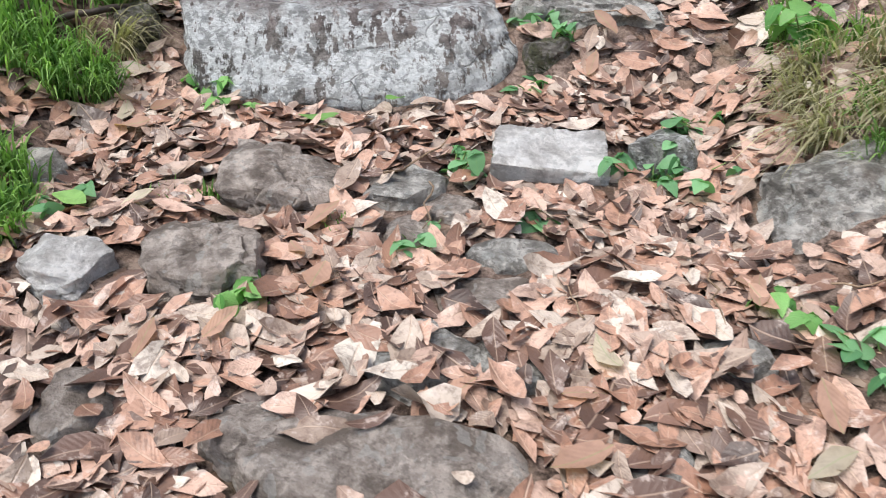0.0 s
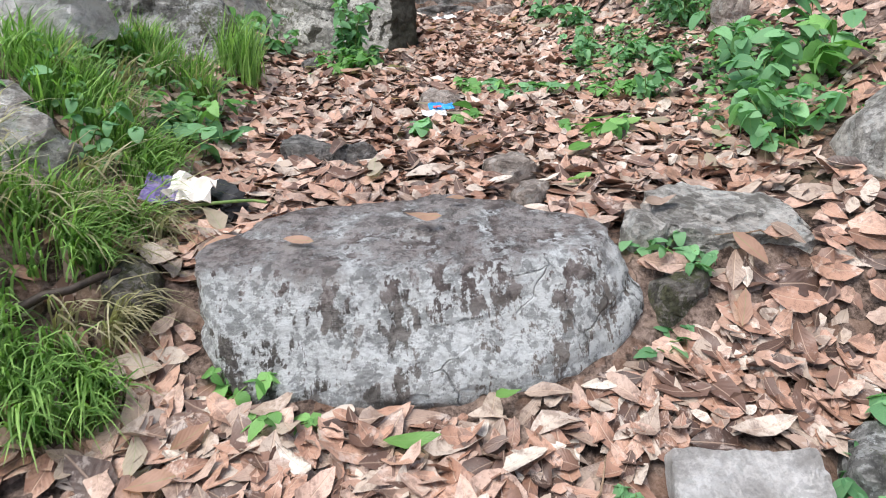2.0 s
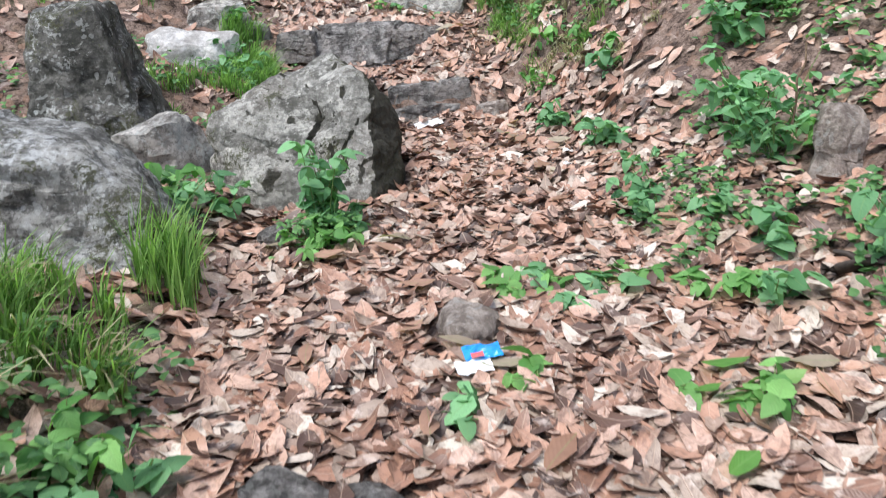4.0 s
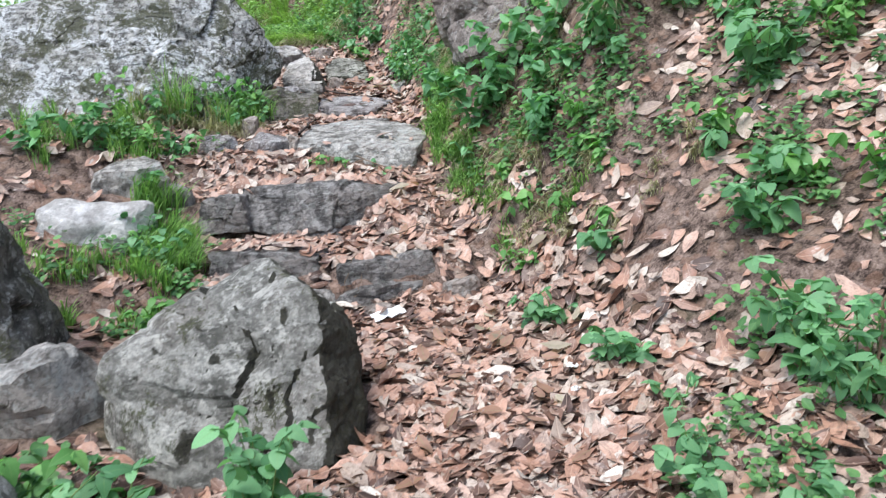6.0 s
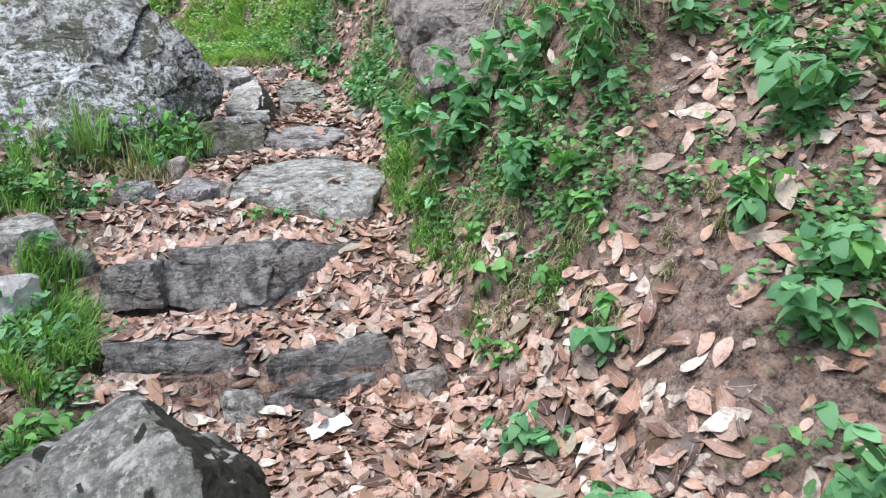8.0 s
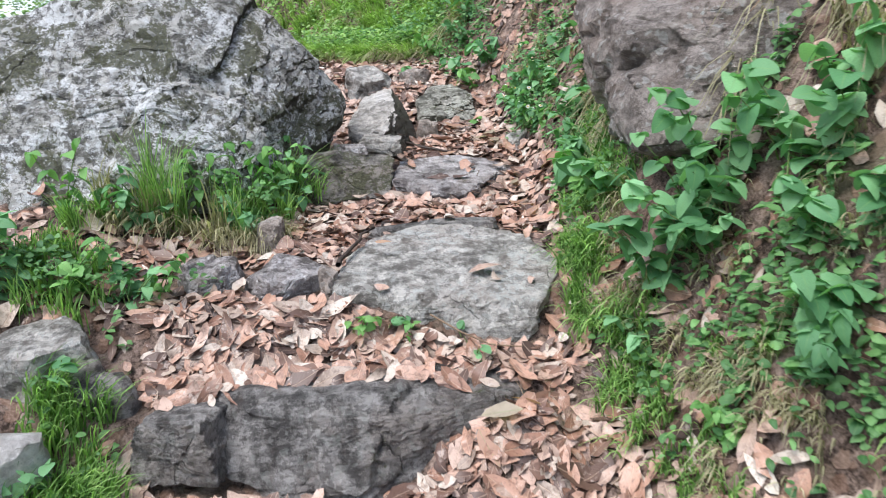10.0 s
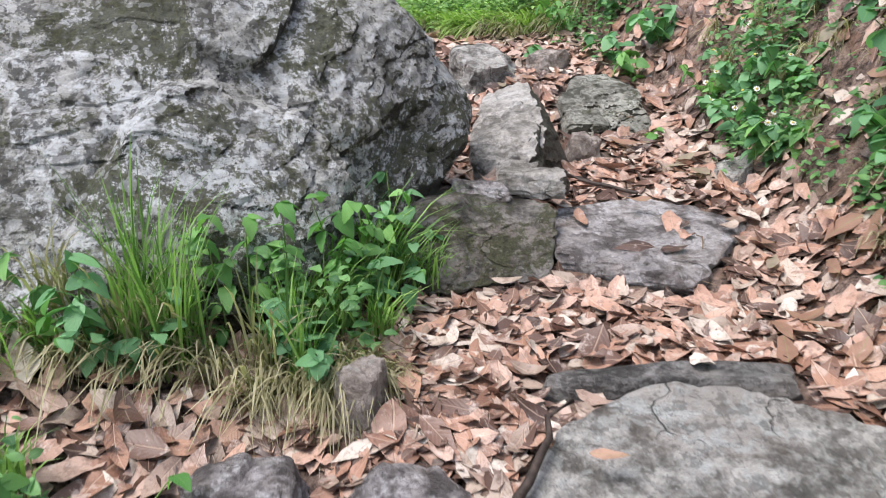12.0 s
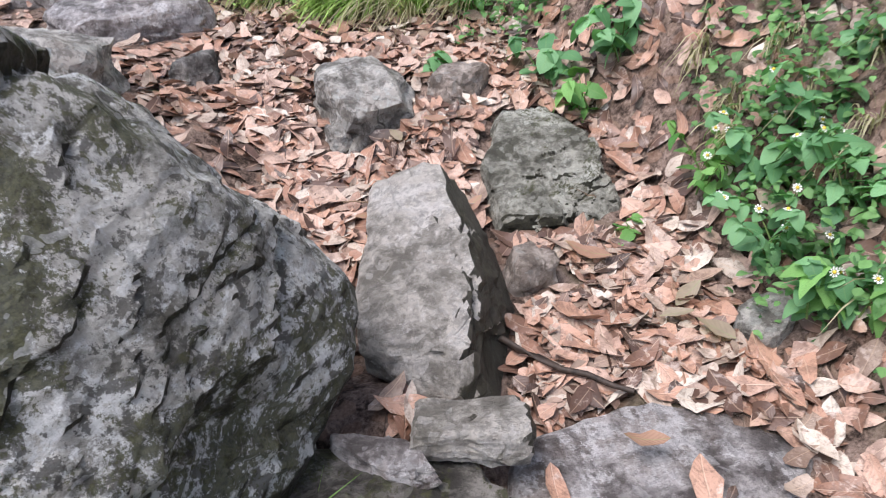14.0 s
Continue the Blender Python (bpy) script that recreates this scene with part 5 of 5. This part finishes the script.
# slope above the level stretch
P3 = "plants on the slope"
for i, (x, y, h, st, pr, leaf, kind) in enumerate((
        (1.55, 5.60, 0.24, 6, 4, 0.095, "nettle"), (1.66, 5.75, 0.22, 5, 3, 0.09, "nettle"), (1.78, 5.66, 0.20, 5, 3, 0.09, "young"), (1.90, 5.42, 0.20, 5, 3, 0.09, "young"), (1.58, 6.05, 0.20, 5, 3, 0.09, "nettle"), (1.66, 6.12, 0.18, 5, 3, 0.08, "young"), (2.05, 5.42, 0.18, 4, 3, 0.12, "young"),
        (1.92, 6.22, 0.30, 6, 4, 0.10, "nettle"), (2.05, 6.20, 0.26, 5, 4, 0.10, "nettle"), (2.0, 6.45, 0.24, 5, 4, 0.09, "nettle"), (2.10, 6.60, 0.24, 5, 3, 0.09, "nettle"), (1.92, 6.85, 0.24, 5, 3, 0.09, "nettle"), (2.28, 6.10, 0.30, 6, 5, 0.08, "young"), (2.42, 6.18, 0.32, 6, 5, 0.08, "young"), (2.55, 6.02, 0.3, 5, 5, 0.08, "nettle"), (2.35, 5.6, 0.2, 5, 3, 0.08, "nettle"),
        (1.46, 7.02, 0.34, 5, 4, 0.10, "nettle"), (1.56, 6.98, 0.30, 4, 4, 0.09, "nettle"), (1.15, 7.10, 0.20, 6, 4, 0.075, "nettle"), (1.32, 6.95, 0.22, 6, 4, 0.07, "young"), 
        (1.18, 7.22, 0.20, 5, 3, 0.11, "round"), (1.22, 7.14, 0.22, 5, 3, 0.10, "nettle"), (1.50, 6.98, 0.22, 5, 3, 0.08, "nettle"), (1.30, 6.72, 0.12, 5, 2, 0.085, "young"), (1.28, 6.60, 0.12, 4, 2, 0.08, "young"), (1.0, 6.95, 0.14, 4, 2, 0.085, "young"), (1.10, 6.66, 0.12, 5, 2, 0.08, "young"), 
        (1.0, 7.80, 0.28, 6, 4, 0.10, "nettle"), (1.08, 7.82, 0.32, 6, 4, 0.105, "nettle"), (1.14, 7.74, 0.28, 5, 4, 0.10, "round"), (1.32, 7.50, 0.26, 5, 3, 0.11, "round"), (1.42, 7.45, 0.26, 4, 3, 0.12, "round"), (1.38, 7.15, 0.2, 4, 3, 0.10, "nettle"), (1.54, 7.0, 0.3, 4, 3, 0.12, "round"), (1.66, 7.12, 0.34, 4, 3, 0.12, "round"), (1.78, 7.3, 0.3, 4, 3, 0.11, "nettle"),
        (0.96, 7.20, 0.14, 5, 3, 0.06, "young"), (0.90, 7.72, 0.16, 5, 3, 0.06, "nettle"))):
    herb("nettle_plant", "green broad-leaved plant rooted in the earth slope" if kind != "round" else "plant with large heart-shaped leaves on the bank", x, y, h, st, pr, leaf * 0.8, 150 + i, kind, 0.35, (-0.25, -0.2), group=P3)

# tall heart-leaved plants under the overhanging boulder
P6 = "heart-leaved plants"
for i, (x, y, h, st, pr, leaf) in enumerate(((1.12, 7.84, 0.34, 5, 4, 0.125), (1.20, 7.92, 0.40, 5, 5, 0.12), (1.22, 7.74, 0.26, 4, 4, 0.13), (1.36, 7.66, 0.30, 5, 4, 0.14), (1.46, 7.58, 0.34, 5, 4, 0.14), (1.27, 7.39, 0.24, 4, 4, 0.125),
                                             (1.60, 7.22, 0.26, 4, 4, 0.13), (1.52, 6.90, 0.22, 4, 3, 0.12), (1.10, 9.25, 0.24, 5, 4, 0.10), (1.02, 8.95, 0.26, 5, 4, 0.10), (0.98, 8.40, 0.26, 5, 4, 0.10))):
    herb("heart_leaf_plant", "plant with broad heart-shaped green leaves on the bank", x, y, h, st, pr, leaf * 0.66, 420 + i, "round", 0.22, (-0.22, -0.22), group=P6)

# left side and beside the steps
P4 = "plants beside the rocks"
herb("leaning_rock_plant", "bushy green plant growing against the leaning rock", -0.55, 5.05, 0.42, 12, 7, 0.060, 230, "nettle", 0.20, (0, 0.05), group=P4)
herb("leaning_rock_plant", "low bright green herb below the leaning rock", -0.58, 4.86, 0.16, 8, 4, 0.055, 231, "young", 0.6, group=P4)
herb("leaning_rock_plant", "low green herb beside the leaning rock", -0.42, 5.00, 0.14, 7, 3, 0.055, 232, "nettle", 0.6, group=P4)
for i, (x, y, h, st, pr, leaf, kind) in enumerate((
        (-1.05, 3.50, 0.16, 6, 3, 0.07, "nettle"), (-1.12, 3.62, 0.18, 5, 3, 0.075, "young"), (-0.98, 3.62, 0.12, 5, 3, 0.06, "nettle"), (-1.18, 5.15, 0.24, 6, 4, 0.075, "nettle"), (-1.22, 5.35, 0.26, 6, 4, 0.08, "young"), (-1.0, 5.3, 0.18, 5, 3, 0.07, "nettle"), (-1.45, 3.05, 0.22, 4, 3, 0.07, "nettle"),
        (-1.38, 8.26, 0.26, 6, 4, 0.07, "nettle"), (-1.20, 8.30, 0.24, 6, 4, 0.065, "young"), (-0.96, 8.30, 0.22, 5, 4, 0.06, "nettle"), (-0.88, 8.36, 0.18, 4, 3, 0.06, "young"), (-1.55, 8.35, 0.26, 6, 4, 0.08, "nettle"), (-1.75, 8.15, 0.24, 6, 4, 0.08, "nettle"),
        (-0.56, 9.19, 0.54, 7, 7, 0.085, "young"), (-0.46, 9.28, 0.50, 6, 7, 0.08, "young"), (-0.66, 9.08, 0.56, 6, 7, 0.085, "young"), (-0.45, 9.28, 0.36, 5, 5, 0.08, "nettle"), (-0.82, 8.98, 0.46, 6, 6, 0.08, "young"), (-1.12, 8.80, 0.36, 6, 5, 0.09, "nettle"), (-1.35, 8.78, 0.40, 6, 5, 0.09, "young"), (-0.38, 9.40, 0.40, 5, 6, 0.075, "nettle"), (-0.58, 8.98, 0.30, 6, 4, 0.08, "nettle"), (-0.44, 9.34, 0.24, 4, 3, 0.07, "nettle"), (-1.0, 8.85, 0.24, 4, 4, 0.06, "nettle"), (-1.25, 8.80, 0.2, 4, 3, 0.07, "young"), (-0.33, 9.55, 0.18, 3, 3, 0.055, "nettle"),
        (-1.15, 7.62, 0.22, 6, 4, 0.06, "nettle"), (-1.05, 7.5, 0.2, 6, 4, 0.06, "young"), (-1.02, 7.3, 0.22, 6, 4, 0.06, "nettle"), (-1.10, 6.85, 0.16, 5, 3, 0.07, "young"), (-0.82, 6.95, 0.16, 5, 3, 0.07, "young"), (-0.90, 6.78, 0.14, 5, 3, 0.075, "young"), (-1.15, 7.9, 0.18, 5, 3, 0.075, "nettle"), (-0.76, 6.60, 0.12, 4, 2, 0.08, "young"),
        (-0.05, 8.08, 0.09, 4, 2, 0.05, "young"), (0.07, 8.08, 0.08, 4, 2, 0.05, "nettle"), (0.33, 8.0, 0.07, 3, 2, 0.05, "nettle"), (0.14, 8.07, 0.07, 3, 2, 0.045, "young"))):
    tall = h >= 0.36  # these stand against the big boulder, thin and open
    st = max(3, int(st * 0.55)) if tall else st
    herb("herb_plant", "green leafy herb at the path's edge", x, y + 0.03 * tall, h, st, pr, leaf * (0.74 if tall else 0.85), 240 + i, kind, 0.2 if tall else 0.5, (0.05, 0.0 if tall else -0.15), group=P4)

# bank beyond the steps
P5 = "plants on the upper bank"
for i, (x, y, h, st, pr, leaf, kind, fl) in enumerate((
        (1.05, 10.02, 0.20, 7, 4, 0.055, "nettle", 4), (1.02, 10.25, 0.24, 8, 4, 0.055, "nettle", 6), (1.08, 10.42, 0.26, 8, 5, 0.055, "nettle", 6), (1.0, 10.55, 0.22, 7, 4, 0.05, "young", 4), (1.16, 10.15, 0.24, 7, 4, 0.06, "nettle", 4), (1.20, 10.40, 0.22, 6, 4, 0.06, "nettle", 2), (1.05, 9.94, 0.16, 4, 2, 0.085, "young", 0),
        (0.77, 11.13, 0.18, 4, 3, 0.085, "young", 0), (0.72, 11.3, 0.2, 4, 3, 0.08, "nettle", 0), (0.96, 11.2, 0.22, 5, 3, 0.085, "nettle", 0), (0.36, 11.5, 0.1, 4, 2, 0.07, "nettle", 0), (1.34, 10.45, 0.14, 4, 3, 0.055, "nettle", 0), (1.40, 10.1, 0.14, 4, 3, 0.06, "nettle", 0), (1.28, 9.55, 0.28, 5, 4, 0.09, "nettle", 0), (1.18, 9.5, 0.2, 5, 3, 0.08, "nettle", 0),
        (0.98, 8.55, 0.26, 6, 4, 0.09, "young", 0), (0.98, 8.75, 0.24, 6, 4, 0.08, "nettle", 0), (1.0, 8.28, 0.2, 5, 3, 0.09, "round", 0), (1.05, 8.9, 0.24, 6, 4, 0.07, "nettle", 0), (0.77, 10.58, 0.05, 3, 2, 0.06, "young", 0), (0.9, 12.1, 0.3, 7, 5, 0.06, "nettle", 0), (1.0, 12.3, 0.34, 7, 5, 0.06, "nettle", 0), (0.85, 11.8, 0.26, 6, 4, 0.06, "nettle", 0), (0.6, 12.1, 0.26, 6, 4, 0.07, "young", 0), (1.2, 11.6, 0.3, 7, 5, 0.07, "nettle", 0))):
    herb("daisy_bush" if fl else "bank_plant", "bushy herb dotted with small white daisies" if fl else "green leafy plant on the earth bank", x, y, h, st, pr, leaf, 300 + i, kind, 0.45, (-0.15, -0.15), group=P5, flowers=fl)

small_herbs("ground_herbs", "low mixed green herbs covering the earth slope", [
    (1.15, 9.3, 0.12, 0.35, 420, 0.04, 0.12), (1.35, 8.0, 0.2, 0.25, 360, 0.045, 0.14), (1.25, 7.3, 0.2, 0.3, 360, 0.045, 0.12), (1.45, 6.9, 0.2, 0.25, 300, 0.05, 0.12), (1.35, 10.6, 0.25, 0.4, 420, 0.04, 0.12), (1.2, 4.2, 0.25, 0.3, 260, 0.04, 0.08),
    (1.3, 7.0, 0.35, 0.35, 460, 0.04, 0.10), (1.55, 6.6, 0.3, 0.3, 260, 0.04, 0.08), (1.75, 5.7, 0.35, 0.25, 420, 0.05, 0.1), (2.1, 6.3, 0.4, 0.4, 600, 0.05, 0.14), (1.15, 7.5, 0.2, 0.4, 500, 0.04, 0.12), (0.98, 8.6, 0.14, 0.5, 500, 0.04, 0.12),
    (1.1, 3.6, 0.25, 0.4, 420, 0.045, 0.12), (0.85, 4.6, 0.2, 0.4, 360, 0.04, 0.1), (1.25, 5.0, 0.2, 0.3, 300, 0.045, 0.12), (1.1, 10.3, 0.15, 0.4, 700, 0.035, 0.18), (0.9, 11.9, 0.4, 0.4, 700, 0.04, 0.2), (1.4, 11.2, 0.4, 0.6, 400, 0.045, 0.15), (2.6, 6.6, 0.5, 0.7, 700, 0.06, 0.2), (0.5, 12.7, 0.4, 0.3, 900, 0.05, 0.3), (0.0, 13.4, 0.5, 0.4, 900, 0.05, 0.3), (1.3, 12.3, 0.4, 0.4, 700, 0.05, 0.3), (2.2, 7.2, 0.4, 0.5, 500, 0.055, 0.16), (1.9, 5.0, 0.4, 0.4, 300, 0.05, 0.1), (1.8, 7.6, 0.4, 0.4, 300, 0.05, 0.15)], 51)
small_herbs("ground_herbs", "low mixed green herbs among the grass tufts", [
    (-1.3, 8.3, 0.4, 0.12, 500, 0.04, 0.16), (-1.1, 7.5, 0.2, 0.4, 500, 0.04, 0.12), (-1.3, 3.6, 0.3, 0.5, 420, 0.04, 0.15), (-0.55, 4.95, 0.14, 0.1, 240, 0.04, 0.12), (-0.95, 6.9, 0.25, 0.2, 300, 0.045, 0.08), (-1.2, 5.2, 0.2, 0.2, 260, 0.05, 0.15), (-0.7, 9.02, 0.4, 0.1, 160, 0.045, 0.3), (-1.8, 7.2, 0.5, 0.4, 400, 0.045, 0.12)], 52)

small_herbs("hillside_herbs", "pale green weeds and moss covering the bank at the bend", [
    (0.35, 12.6, 0.45, 0.30, 1500, 0.045, 0.25), (-0.1, 13.1, 0.45, 0.35, 1500, 0.05, 0.28), (0.5, 13.6, 0.6, 0.5, 1400, 0.055, 0.3), (-0.4, 14.6, 0.6, 0.6, 1400, 0.06, 0.3), (0.6, 15.2, 0.9, 0.7, 1400, 0.07, 0.35), (-0.9, 16.6, 0.9, 0.8, 1400, 0.08, 0.4), (0.4, 17.4, 1.0, 0.8, 1000, 0.09, 0.4),
    (-2.2, 19.2, 1.1, 1.0, 1200, 0.10, 0.5), (-3.8, 21.4, 1.3, 1.2, 1200, 0.12, 0.6), (-6.0, 23.0, 2.0, 1.5, 1200, 0.13, 0.7), (-0.6, 20.0, 1.2, 1.0, 900, 0.10, 0.5)], 53, HERB_PALE)
small_herbs("hillside_shrubs", "dark leafy shrubs on the hill above the bend", [
    (-4.6, 24.5, 1.6, 0.8, 1500, 0.14, 1.6), (-7.5, 25.0, 2.0, 1.0, 1500, 0.15, 2.0), (-2.4, 23.5, 1.2, 0.8, 1200, 0.13, 1.4), (-0.6, 22.5, 1.2, 0.8, 1000, 0.13, 1.3), (-11.0, 24.5, 2.0, 1.2, 1300, 0.16, 2.4), (1.4, 12.9, 0.4, 0.3, 500, 0.06, 0.35), (1.9, 11.6, 0.4, 0.4, 500, 0.06, 0.3)], 54)


# ---- twigs, roots and litter ----
def twig(name, label, a, b, r0, r1, material, seed, wander=0.02, lift=0.05, group="", forks=0):
    r = random.Random(seed)
    n = 7
    pts = []
    for i in range(n):
        t = i / (n - 1)
        x, y = a[0] + (b[0] - a[0]) * t + r.gauss(0, wander), a[1] + (b[1] - a[1]) * t + r.gauss(0, wander)
        z = a[2] + (b[2] - a[2]) * t + r.gauss(0, wander * 0.4) if len(a) > 2 else gz(x, y) + lift
        pts.append(Vector((x, y, z)))
    foot = pts[0].copy()
    bm = bmesh.new()
    tube(bm, [p - foot for p in pts], r0, r1, 6)
    for f in range(forks):
        p = pts[2 + f] - foot
        d = Vector((r.uniform(-1, 1), r.uniform(-1, 1), 0.2)) * 0.08
        tube(bm, [p, p + d * 0.5 + Vector((0, 0, 0.01)), p + d], r0 * 0.6, r1 * 0.6, 5)
    ob = part(name, bm, material)
    ob.location = foot
    return tagged(ob, label, "twig", group)


twig("dark_stick", "dark wet stick lying on the leaves", (0.22, 10.14), (0.50, 9.93), 0.010, 0.007, TWIG_DARK, 1, 0.008, 0.05)
twig("dark_stick", "dark curved stick beside the grey step", (-0.17, 8.33, 1.66), (0.02, 8.62, 1.73), 0.012, 0.006, TWIG_DARK, 2, 0.012)
twig("stick", "thin dry stick on the leaves", (0.20, 7.02), (0.42, 7.18), 0.004, 0.003, TWIG, 3, 0.01, 0.16)
twig("fallen_branch", "dark rotting branch lying on the slope", (0.94, 4.02), (1.14, 3.84), 0.022, 0.013, TWIG_DARK, 4, 0.015, 0.045, forks=1)
twig("fallen_branch", "grey rotting branch under the overhanging grass", (-1.40, 2.40, 0.67), (-1.04, 2.60, 0.72), 0.015, 0.010, TWIG_DARK, 9, 0.012)
twig("stick", "thin stick leaning over the leaves", (-0.12, 1.86), (0.06, 2.1), 0.004, 0.002, TWIG, 5, 0.012, 0.06)
twig("green_stalk", "cut green stalk in front of the long boulder", (-0.98, 2.93), (-0.74, 2.92), 0.006, 0.005, STEM, 6, 0.004, 0.07)
twig("dry_stalk", "upright straw-coloured stalk on the slope", (1.34, 4.86, 1.0), (1.36, 4.84, 1.42), 0.006, 0.004, TWIG, 7, 0.006)
twig("bent_stem", "bent dry stem below the grey step", (0.20, 8.05), (0.52, 7.90), 0.004, 0.003, TWIG, 8, 0.01, 0.06)
for i in range(26):
    r = random.Random(900 + i)
    y = r.uniform(0.9, 10.8)
    x = r.uniform(float(np.interp(y, EDGE_Y, EDGE_L)) + 0.1, float(np.interp(y, EDGE_Y, EDGE_R)) + 0.3)
    a = r.uniform(0, 6.28)
    l = r.uniform(0.08, 0.22)
    twig("small_twig", "short dry twig among fallen leaves", (x, y), (x + l * math.cos(a), y + l * math.sin(a)), 0.003, 0.0015, TWIG, 930 + i, 0.006, 0.055, "scattered twigs")
for i in range(46):
    # roots and rootlets hanging from the top of the bank
    r = random.Random(1000 + i)
    if i < 26:
        x, y = r.uniform(1.5, 2.15), r.uniform(7.9, 8.7)
        top = Vector((x, y, gz(x, y) + r.uniform(0.15, 0.4)))
    else:
        x, y = r.uniform(1.15, 1.9), r.uniform(11.2, 12.6)
        top = Vector((x, y, gz(x, y) + r.uniform(0.1, 0.3)))
    d = r.uniform(0.25, 0.6)
    twig("hanging_root", "brown root hanging down the earth bank", tuple(top), (x - 0.28 * d - 0.08, y - 0.30 * d - 0.08, top.z - d), 0.005, 0.002, ROOT, 1050 + i, 0.015, group="hanging roots")


def crumpled(name, material, length, width, seed, fold=0.02, nx=9, ny=7, parent=None, label="", thick=0.0015):
    """A creased sheet of film or paper with a little thickness."""
    off = Vector((seed * 3.7, seed, 0))
    bm = bmesh.new()
    grid = []
    for side in (0, 1):
        grid.append([[bm.verts.new(((i / (nx - 1) - 0.5) * length, (j / (ny - 1) - 0.5) * width * (1 + 0.12 * noise.noise(off + Vector((i * 0.7, 5, 0)))),
                                    side * thick + fold * noise.noise(off + Vector((i * 0.55, j * 0.6, 0))) + 0.5 * fold * abs(noise.noise(off + Vector((i * 1.1, j * 0.9, 3)))))) for j in range(ny)] for i in range(nx)])
    for i in range(nx - 1):
        for j in range(ny - 1):
            bm.faces.new([grid[1][i][j], grid[1][i + 1][j], grid[1][i + 1][j + 1], grid[1][i][j + 1]])
            bm.faces.new([grid[0][i][j], grid[0][i][j + 1], grid[0][i + 1][j + 1], grid[0][i + 1][j]])
    rim = [(i, 0) for i in range(nx)] + [(nx - 1, j) for j in range(1, ny)] + [(i, ny - 1) for i in range(nx - 2, -1, -1)] + [(0, j) for j in range(ny - 2, 0, -1)]
    for (a, b), (c, d) in zip(rim, rim[1:] + rim[:1]):
        bm.faces.new([grid[0][a][b], grid[0][c][d], grid[1][c][d], grid[1][a][b]])
    return part(name, bm, material, parent, label)


def rubbish(name, label, x, y, lift=0.05, heading=0, tip=(0, 0)):
    top = tagged(new(name), label, "litter")
    top.matrix_basis = pose(x, y, gz(x, y) + lift, tip[0], tip[1], heading)
    return top


w = rubbish("snack_wrapper", "torn blue and white snack wrapper on dead leaves", -0.165, 3.87, 0.05, 4, (14, 0))
crumpled("film", BLUE, 0.105, 0.055, 1, 0.012, parent=w, label="blue plastic film").location = (0.015, 0.022, 0.012)
crumpled("film", WHITE_FILM, 0.10, 0.05, 2, 0.012, parent=w, label="white plastic film").location = (-0.02, -0.022, 0.008)
crumpled("print", RED_FILM, 0.034, 0.018, 3, 0.004, 5, 4, parent=w, label="red printed spot").location = (-0.004, 0.004, 0.022)
w = rubbish("torn_packet", "torn purple and cream food packet beside a black stone", -1.0, 2.97, 0.10, -8, (22, 5))
crumpled("foil", PURPLE, 0.13, 0.11, 4, 0.03, parent=w, label="purple printed foil").location = (-0.045, 0, 0.0)
crumpled("paper", CREAM, 0.13, 0.11, 5, 0.035, parent=w, label="cream paper").location = (0.04, 0.0, 0.018)
w = rubbish("scrap_paper", "crumpled white paper scrap in front of the step", 0.10, 6.62, 0.05, 14, (12, -6))
crumpled("paper", PAPER, 0.17, 0.08, 6, 0.025, parent=w)
for x, y, l in ((0.68, 5.66, 0.08), (0.80, 5.60, 0.06), (0.62, 5.50, 0.05)):
    w = rubbish("scrap_paper", "small torn white paper scrap on the leaves", x, y, 0.05, 40, (10, 15))
    crumpled("paper", PAPER, l, l * 0.5, int(x * 100), 0.015, parent=w)
